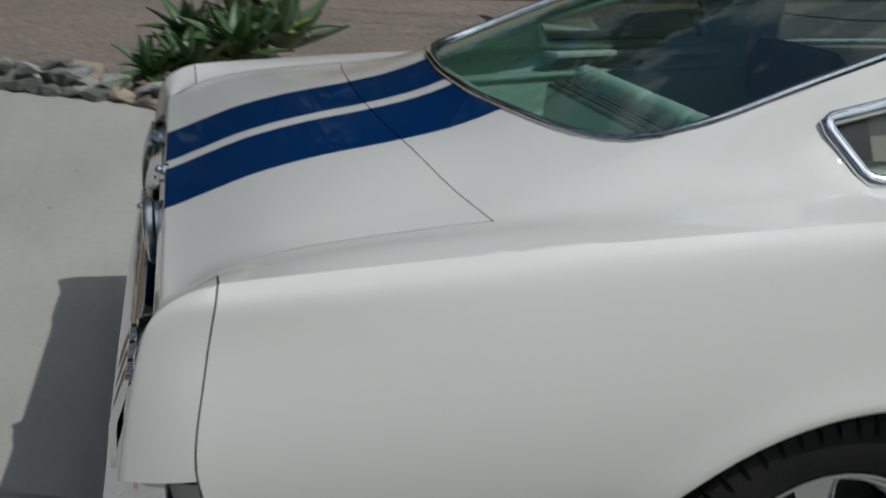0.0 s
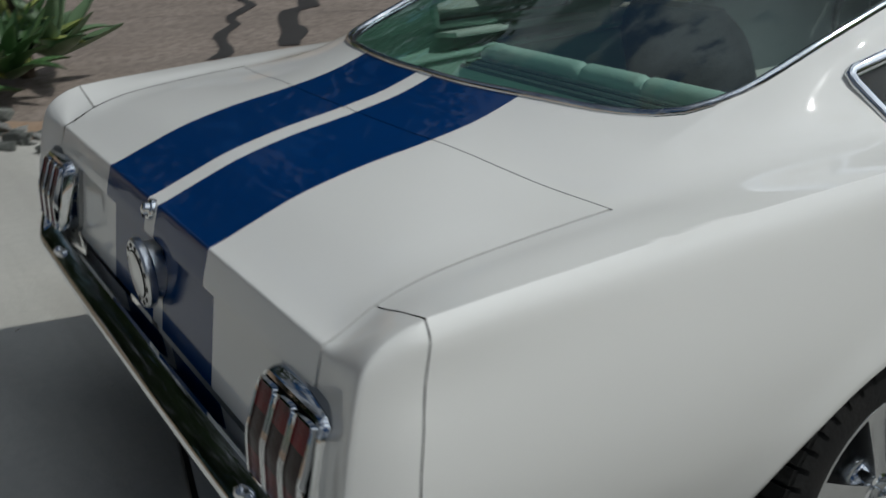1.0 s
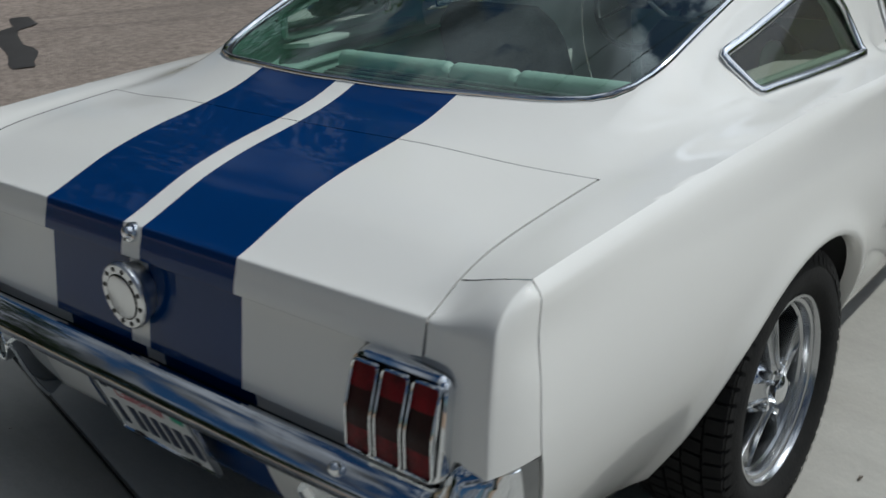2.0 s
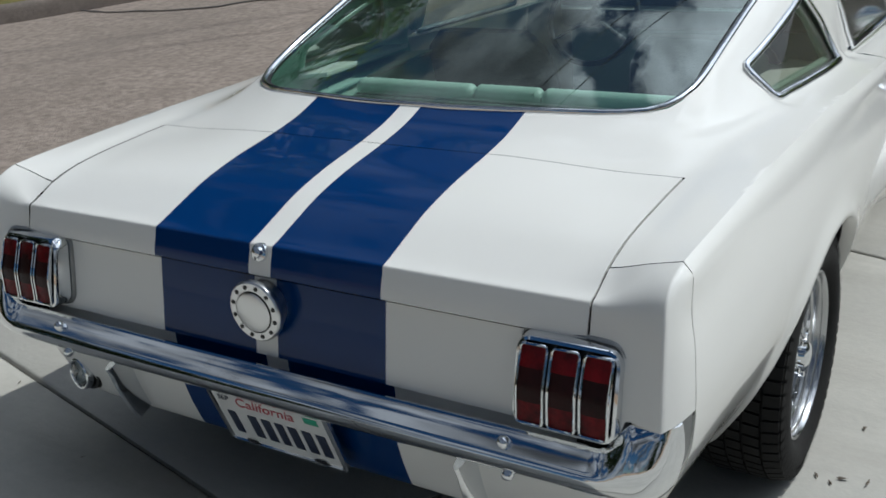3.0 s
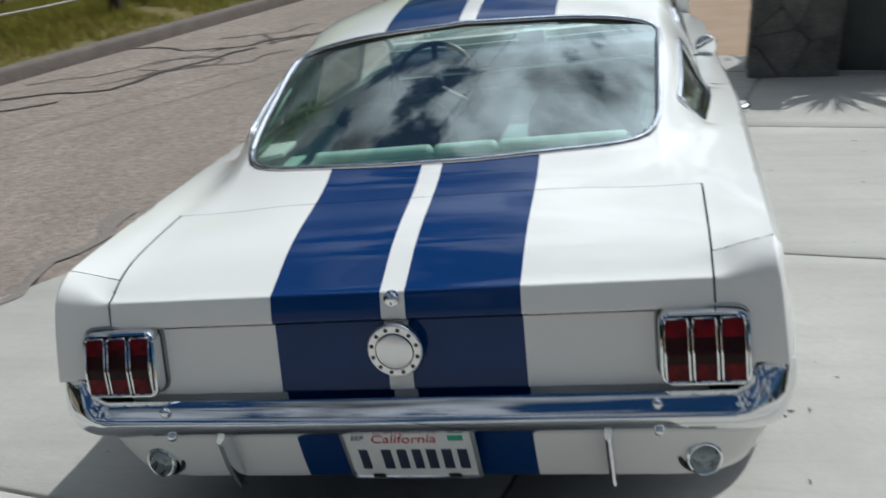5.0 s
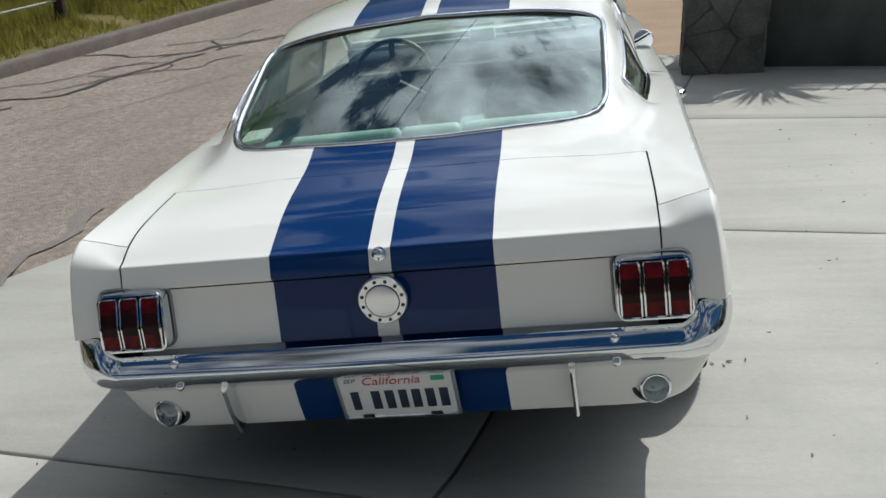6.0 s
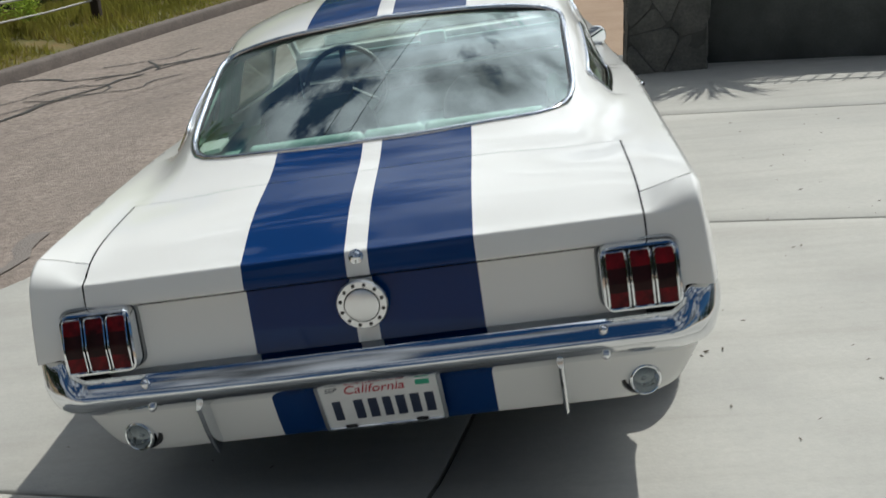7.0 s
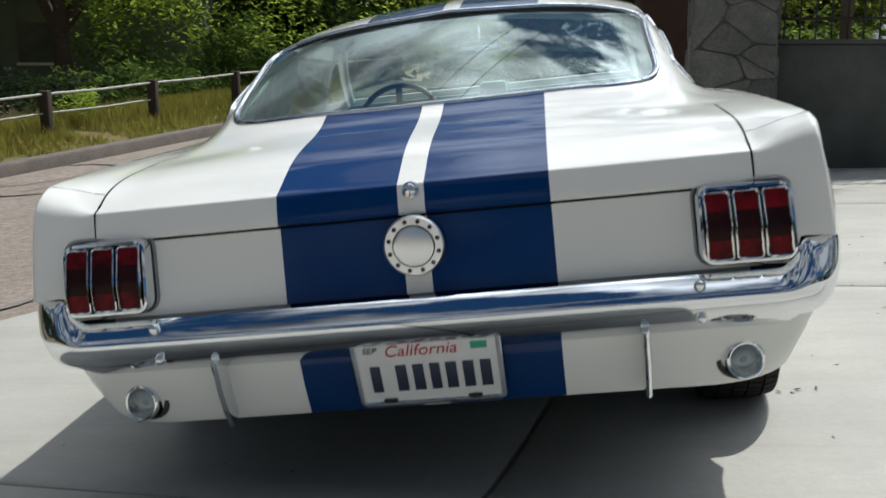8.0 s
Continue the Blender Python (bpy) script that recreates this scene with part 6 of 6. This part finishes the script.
def leaf_cloud(centres, count, size, seed, squash=0.8):
    """Many small bent leaves gathered in clumps, with gaps between."""
    rnd = random.Random(seed)
    verts, faces = [], []
    for cx, cy, cz, r in centres:
        for _ in range(int(count * r * r)):
            v = Vector((rnd.gauss(0, 1), rnd.gauss(0, 1), rnd.gauss(0, 1))).normalized() * r * rnd.random() ** 0.45
            c = Vector((cx + v.x, cy + v.y, cz + v.z * squash))
            s = size * rnd.uniform(0.6, 1.3)
            e = Euler((rnd.uniform(-0.9, 0.9), rnd.uniform(-0.9, 0.9), rnd.uniform(0, 6.28))).to_matrix()
            i = len(verts)
            for p in ((0, -s, 0), (s * 0.42, 0, s * 0.12), (0, s, -s * 0.15), (-s * 0.42, 0, s * 0.12)):
                verts.append(tuple(c + e @ Vector(p)))
            faces += [(i, i + 1, i + 2), (i, i + 2, i + 3)]
    return verts, faces


def leaf_part(name, parent, centres, count, size, seed, mat, squash=0.8):
    verts, faces = leaf_cloud(centres, count, size, seed, squash)
    me = bpy.data.meshes.new(name)
    me.from_pydata(verts, [], faces)
    me.materials.append(mat)
    ob = new(name, me)
    ob.parent = parent
    return ob


def tree(x, y, z, height, crown, seed, label, mat, dense=420, leaf=0.085):
    rnd = random.Random(seed)
    t = thing("tree", upright(x, y, z), label, "tree", "street trees")
    bm = bmesh.new()
    fork = height * 0.24
    lean = rnd.uniform(-0.2, 0.2)
    trunk = [(lean * k * k * 0.3, 0.1 * k * math.sin(seed + k), fork * k - 0.2 * (k == 0)) for k in linspace(0, 1, 6)]
    join(bm, sweep(trunk, ring(0.125 * height / 5, 10), scale=lambda q: 1.25 - 0.5 * q))
    top = Vector(trunk[-1])
    cs = []
    for k in range(7):
        a = k * 2.4 + rnd.random()
        out = crown * rnd.uniform(0.35, 0.8)
        end = top + Vector((math.cos(a) * out, math.sin(a) * out, (height - fork) * rnd.uniform(0.05, 0.8)))
        midp = top.lerp(end, 0.5) + Vector((0, 0, 0.25))
        join(bm, sweep([top - Vector((0, 0, 0.2)), midp, end], ring(0.075 * height / 5, 7), scale=lambda q: 1.2 - 0.9 * q))
        cs.append((end.x, end.y, end.z, crown * rnd.uniform(0.34, 0.5)))
        for _ in range(3):
            e2 = end + Vector((rnd.uniform(-1, 1), rnd.uniform(-1, 1), rnd.uniform(-0.9, 0.6))) * crown * 0.42
            join(bm, sweep([midp, end.lerp(e2, 0.5), e2], ring(0.03 * height / 5, 5), scale=lambda q: 1.1 - 0.8 * q))
            cs.append((e2.x, e2.y, e2.z, crown * rnd.uniform(0.18, 0.34)))
    part("trunk", bm, BARK, t)
    leaf_part("crown", t, cs, dense, leaf, seed, mat)
    return t


for k, (x, y, h, c, mat, lab) in enumerate((
        (-8.1, 15.0, 6.4, 2.7, LEAF, "leafy green street tree with a dark forked trunk"),
        (-11.5, 16.0, 6.8, 2.8, LEAF, "broad leafy tree behind the verge fence"),
        (-3.2, 20.5, 6.5, 2.9, LEAFDARK, "dark green tree further along the street"),
        (-0.2, 24.0, 6.5, 3.0, LEAFDARK, "dark green tree far along the street"),
        (-8.2, 20.0, 7.5, 3.2, LEAFDARK, "tall dark tree behind the others"))):
    tree(x, y, ground_z(-6, 12) + 0.30, h, c, 21 + k, lab, mat)
tree(-13.2, 12.4, 0.9, 15.5, 3.4, 40, "tall dark tree across the street, mirrored in the rear window", LEAFDARK, 90, 0.17)


def shrubs():
    rnd = random.Random(8)
    for k, (x, y, r, mat, lab) in enumerate((
            (-9.5, 14.2, 0.9, LEAFDARK, "dark hedge shrub behind the fence"), (-7.2, 15.6, 1.0, LEAFDARK, "dark hedge shrub behind the fence"),
            (-5.2, 16.6, 1.1, LEAFDARK, "dark hedge shrub behind the fence"), (-3.6, 17.6, 1.1, LEAFDARK, "dark hedge shrub behind the fence"), (-12.5, 14.5, 1.2, LEAFDARK, "dark hedge shrub behind the fence"),
            (-5.35, 9.75, 0.26, LEAF, "small pale-flowered bush against the fence rail"), (-1.8, 19.5, 1.2, LEAF, "green shrub along the street"))):
        s = thing("shrub", upright(x, y, ground_z(max(x, -7), min(y, 12)) + 0.36), lab, "shrub", "verge shrubs")
        cs = [(rnd.uniform(-1, 1) * r * 0.7, rnd.uniform(-1, 1) * r * 0.7, r * rnd.uniform(0.3, 1.1), r * rnd.uniform(0.4, 0.65)) for _ in range(8)]
        leaf_part("foliage", s, cs, 700 if r > 0.5 else 3000, 0.07 if r > 0.5 else 0.028, 50 + k, mat)
    for k in range(13):
        y = 9.6 + 0.62 * k
        x = kerb_x(y) - 2.6 - rnd.uniform(0.0, 0.9)
        r = rnd.uniform(0.45, 0.75)
        hedge = thing("hedge_plant", upright(x, y, ground_z(max(x, -7), min(y, 12)) + 0.30), "loose green undergrowth behind the verge fence", "shrub", "undergrowth behind the fence")
        cs = [(rnd.uniform(-1, 1) * r, rnd.uniform(-1, 1) * r, r * rnd.uniform(0.1, 0.9), r * rnd.uniform(0.3, 0.55)) for _ in range(9)]
        # the first five wear the leaf copy with shade in its colour
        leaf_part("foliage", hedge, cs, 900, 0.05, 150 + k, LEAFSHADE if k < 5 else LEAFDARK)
    for k in range(14):
        x = 2.1 + 0.42 * k
        back = k % 2
        s = thing("garden_shrub", upright(x, 7.0 + 0.8 * back, 0.3), "dark green garden shrub behind the railing" if back else "yellow-green garden shrub behind the railing", "shrub", "garden shrubs behind the wall")
        cs = [(rnd.uniform(-0.4, 0.4), rnd.uniform(-0.3, 0.3), rnd.uniform(0.3, 1.6 + 0.9 * back), rnd.uniform(0.24, 0.42)) for _ in range(9 + 5 * back)]
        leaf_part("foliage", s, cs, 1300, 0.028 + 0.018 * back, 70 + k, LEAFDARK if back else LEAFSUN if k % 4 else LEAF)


shrubs()


def far_woods():
    """Dense foliage that closes the view beyond the street trees."""
    rnd = random.Random(31)
    cs = []
    for k in range(230):
        x = rnd.uniform(-26, 9)
        cs.append((x, 25 + rnd.uniform(-2, 3) + 0.1 * abs(x), rnd.uniform(0.2, 6.5), rnd.uniform(0.9, 1.7)))
    ob = leaf_part("far_woods", None, cs, 260, 0.19, 91, LEAFDARK)
    ob.matrix_world = upright(0, 0, 0.3)
    tagged(ob, "dense dark green woods beyond the street", "woods", kind="stuff")
    cs = []
    for k in range(110):
        x = rnd.uniform(-14, -1)
        low = 1.25 if x < -8.0 else 0.5
        cs.append((x, 15.2 + rnd.uniform(-1.2, 2.0) + 0.30 * (x + 8), rnd.uniform(low, 3.6), rnd.uniform(0.35, 0.75)))
    for k in range(16):
        cs.append((rnd.uniform(-10.6, -7.2), rnd.uniform(13.4, 14.6), rnd.uniform(1.6, 3.2), rnd.uniform(0.3, 0.55)))
    for k in range(46):
        cs.append((rnd.uniform(-14.5, -8.8), rnd.uniform(12.4, 14.6), rnd.uniform(1.9, 4.4), rnd.uniform(0.25, 0.6)))
    ob = leaf_part("sunlit_branches", None, cs, 330, 0.058, 92, LEAF)
    ob.matrix_world = upright(0, 0, 0.6)
    tagged(ob, "sunlit yellow-green branches over the verge", "foliage", kind="stuff")


far_woods()


def street_woods():
    """Tall trees along the far side of the street, with unseen ones added round the plot to darken reflections and sky
    fill, which close the place.
    """
    rnd = random.Random(77)
    cs = []
    for k in range(170):
        y = rnd.uniform(-34, 16)
        x = kerb_x(y) - 9 - rnd.uniform(0, 3.5)
        cs.append((x, y, rnd.uniform(0.4, 8.0), rnd.uniform(1.0, 1.9)))
    for k in range(150):
        a = rnd.choice((rnd.uniform(-3.3, -2.2), rnd.uniform(-0.9, 0.9)))
        r = 27 + rnd.uniform(-2, 3)
        cs.append((r * math.cos(a), r * math.sin(a), rnd.uniform(0.3, 7.0), rnd.uniform(1.5, 2.4)))
    # crowns in the leaf colour that already holds its shade
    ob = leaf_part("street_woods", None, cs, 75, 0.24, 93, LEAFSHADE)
    ob.matrix_world = upright(0, 0, 0.2)
    tagged(ob, "tall dark trees across the street, with unseen ones added round the plot", "woods", kind="stuff")


street_woods()


def verge_fence():
    f = thing("verge_fence", Matrix.Identity(4), "low timber-post fence with pale pipe rails on the verge", "fence")
    d = Vector((0.287, 0.958))
    place = lambda s: (-5.33 + d.x * s, 8.89 + d.y * s)
    tops = []
    for k in range(-3, 9):
        x, y = place(1.87 * k)
        z = ground_z(max(x, -9), y) + 0.36
        m = upright(x, y, z)
        bm = box(0.115, 0.115, 0.50, (0, 0, 0.12), 0.018)
        bm.transform(m)
        part("post", bm, POSTWOOD, f, "dark weathered timber post")
        tops.append(m @ Vector((0.0, 0.0, 0.33)))
    for a, b in zip(tops, tops[1:]):
        for dz, r in ((0.0, 0.016), (-0.21, 0.012)):
            if dz and (b - tops[3]).length > 2.0:
                continue
            mid = (a + b) / 2 + Vector((0, 0, dz - 0.012))
            part("rail", sweep([a + Vector((0, 0, dz)), mid, b + Vector((0, 0, dz))], ring(r, 8)), PIPE, f, "pale weathered pipe rail")


verge_fence()


def verge():
    """Grass bank between the kerb and the fence, and beyond."""
    bm = bmesh.new()
    rows = []
    for y in linspace(-10, 30, 81):
        k = kerb_x(y) - 0.14
        row = []
        for d in (0.0, 0.15, 0.35, 0.6, 0.9, 1.3, 1.9, 2.8, 4.0, 6.0, 9.0, 14.0):
            z = ground_z(max(k, -9), y) + 0.10 + 0.28 * min(1.0, d / 1.2) + 0.03 * noise.noise(Vector((k - d, y, 0)))
            row.append((k - d, y, z - 0.055 * max(0, min(d, 6.0) - 2.0)))
        rows.append(row)
    sheet(bm, rows)
    bmesh.ops.recalc_face_normals(bm, faces=bm.faces)
    solid("verge", bm, SOIL, TILT, "dry grassy street verge", "verge", kind="structure")
    rnd = random.Random(5)
    verts, faces = [], []
    for _ in range(110000):
        y = rnd.uniform(4.5, 17)
        d = rnd.random() ** 0.8 * 4.2
        x = kerb_x(y) - 0.12 - d
        z = ground_z(max(kerb_x(y) - 0.14, -9), y) + 0.10 + 0.28 * min(1.0, d / 1.2) - 0.055 * max(0, d - 2.0) - 0.02
        if noise.noise(Vector((x * 0.9, y * 0.9, 3))) < -0.5 or (d < 0.8 and noise.noise(Vector((x * 1.9, y * 1.9, 9))) < -0.30):
            continue
        h = rnd.uniform(0.03, 0.10) + 0.14 * rnd.random() ** 2 * min(1.0, d / 0.5)
        a = rnd.uniform(0, 6.28)
        w = rnd.uniform(0.006, 0.014)
        i = len(verts)
        verts += [(x - w * math.cos(a), y - w * math.sin(a), z), (x + w * math.cos(a), y + w * math.sin(a), z), (x + rnd.uniform(-0.07, 0.07), y + rnd.uniform(-0.07, 0.07), z + h)]
        faces.append((i, i + 1, i + 2))
    me = bpy.data.meshes.new("grass")
    me.from_pydata(verts, [], faces)
    me.materials.append(GRASS)
    ob = new("grass", me)
    ob.matrix_world = TILT
    tagged(ob, "rough green and straw-coloured verge grass", "grass", kind="stuff")


verge()


def litter():
    """Dry leaf bits lying on the concrete."""
    rnd = random.Random(17)
    verts, faces = [], []

    def bit(x, y, s):
        i = len(verts)
        a = rnd.uniform(0, 6.28)
        z = ground_z(x, y) + 0.003
        for k in range(5):
            b = a + 2 * math.pi * k / 5 + rnd.uniform(-0.3, 0.3)
            q = s * rnd.uniform(0.5, 1.0)
            p, r = q * math.cos(b) * 1.5, q * math.sin(b) * 0.5
            verts.append((x + p * math.cos(a) - r * math.sin(a), y + p * math.sin(a) + r * math.cos(a), z + rnd.uniform(0, 0.35) * s))
        verts.append((x, y, z + 0.4 * s))
        for k in range(5):
            faces.append((i + k, i + (k + 1) % 5, i + 5))

    for x, y in ((0.877, 0.912), (0.934, 0.926), (1.455, 2.239), (1.503, 1.881), (1.103, 1.157), (1.081, 0.337), (1.419, 0.801), (0.913, 0.896), (2.124, 3.735), (0.897, 1.873), (0.94, 1.179)):
        bit(x, y, rnd.uniform(0.008, 0.013))
    for _ in range(110):
        bit(rnd.uniform(0.92, 3.0), rnd.uniform(-0.4, 4.6), 0.003 + 0.009 * rnd.random() ** 2)
    for _ in range(25):
        bit(rnd.uniform(-2.2, -0.4), rnd.uniform(-1.2, 0.8), rnd.uniform(0.004, 0.010))
    me = bpy.data.meshes.new("leaf_litter")
    me.from_pydata(verts, [], faces)
    me.materials.append(LITTER)
    ob = new("leaf_litter", me)
    ob.matrix_world = TILT
    tagged(ob, "scattered dry brown leaf bits on the concrete", "leaf litter", kind="stuff")


litter()


def far_buildings():
    h = thing("house", upright(-12.0, 20.5, 0.9, 12), "dark green-clad house behind the trees", "house")
    part("wall", box(9, 5, 3.0, (0, 0, 1.4), 0.02), GREENWALL, h)
    roof = bmesh.new()
    sheet(roof, [[(x, y, z) for x in (-4.9, 4.9)] for y, z in ((-3.0, 2.8), (0, 4.2), (3.0, 2.8))])
    part("roof", roof, BROWNWALL, h)
    for x in (-2.4, 1.2):
        w = part("window", box(0.7, 0.06, 0.8, (x, -2.52, 1.7), 0.01), WALLGREY, h)
        part("window_frame", box(0.80, 0.04, 0.06, (x, -2.54, 1.27), 0.005), PALE, w)
    s = thing("shed", upright(2.7, 16.5, 0.2, 0), "brown boarded shed with a pale eave", "shed")
    part("wall", box(1.9, 2.0, 2.2, (0, 0, 1.2), 0.01), BROWNWALL, s)
    part("plinth", box(1.92, 2.02, 0.24, (0, 0, 0.06), 0.01), UNDER, s)
    part("roof", box(2.3, 2.5, 0.09, (0.1, -0.1, 2.42), 0.02, turn=pose(0, 0, 0, 6, -4, 0)), BROWNWALL, s)


far_buildings()


def overhead_cables():
    """Two sagging wires high over the street side."""
    for k, off in enumerate((0.0, 0.55)):
        path = []
        for t in linspace(-1, 1, 41):
            x, y = -1.1 + off + 13.5 * t, 8.3 + 24.0 * t
            path.append((x, y, 8.0 + 0.1 * k + 2.0 * t * t))
        solid("overhead_cable", sweep(path, ring(0.010, 6)), SEAL, TILT, "thin black overhead cable strung across the street", "cable", "overhead cables")


overhead_cables()
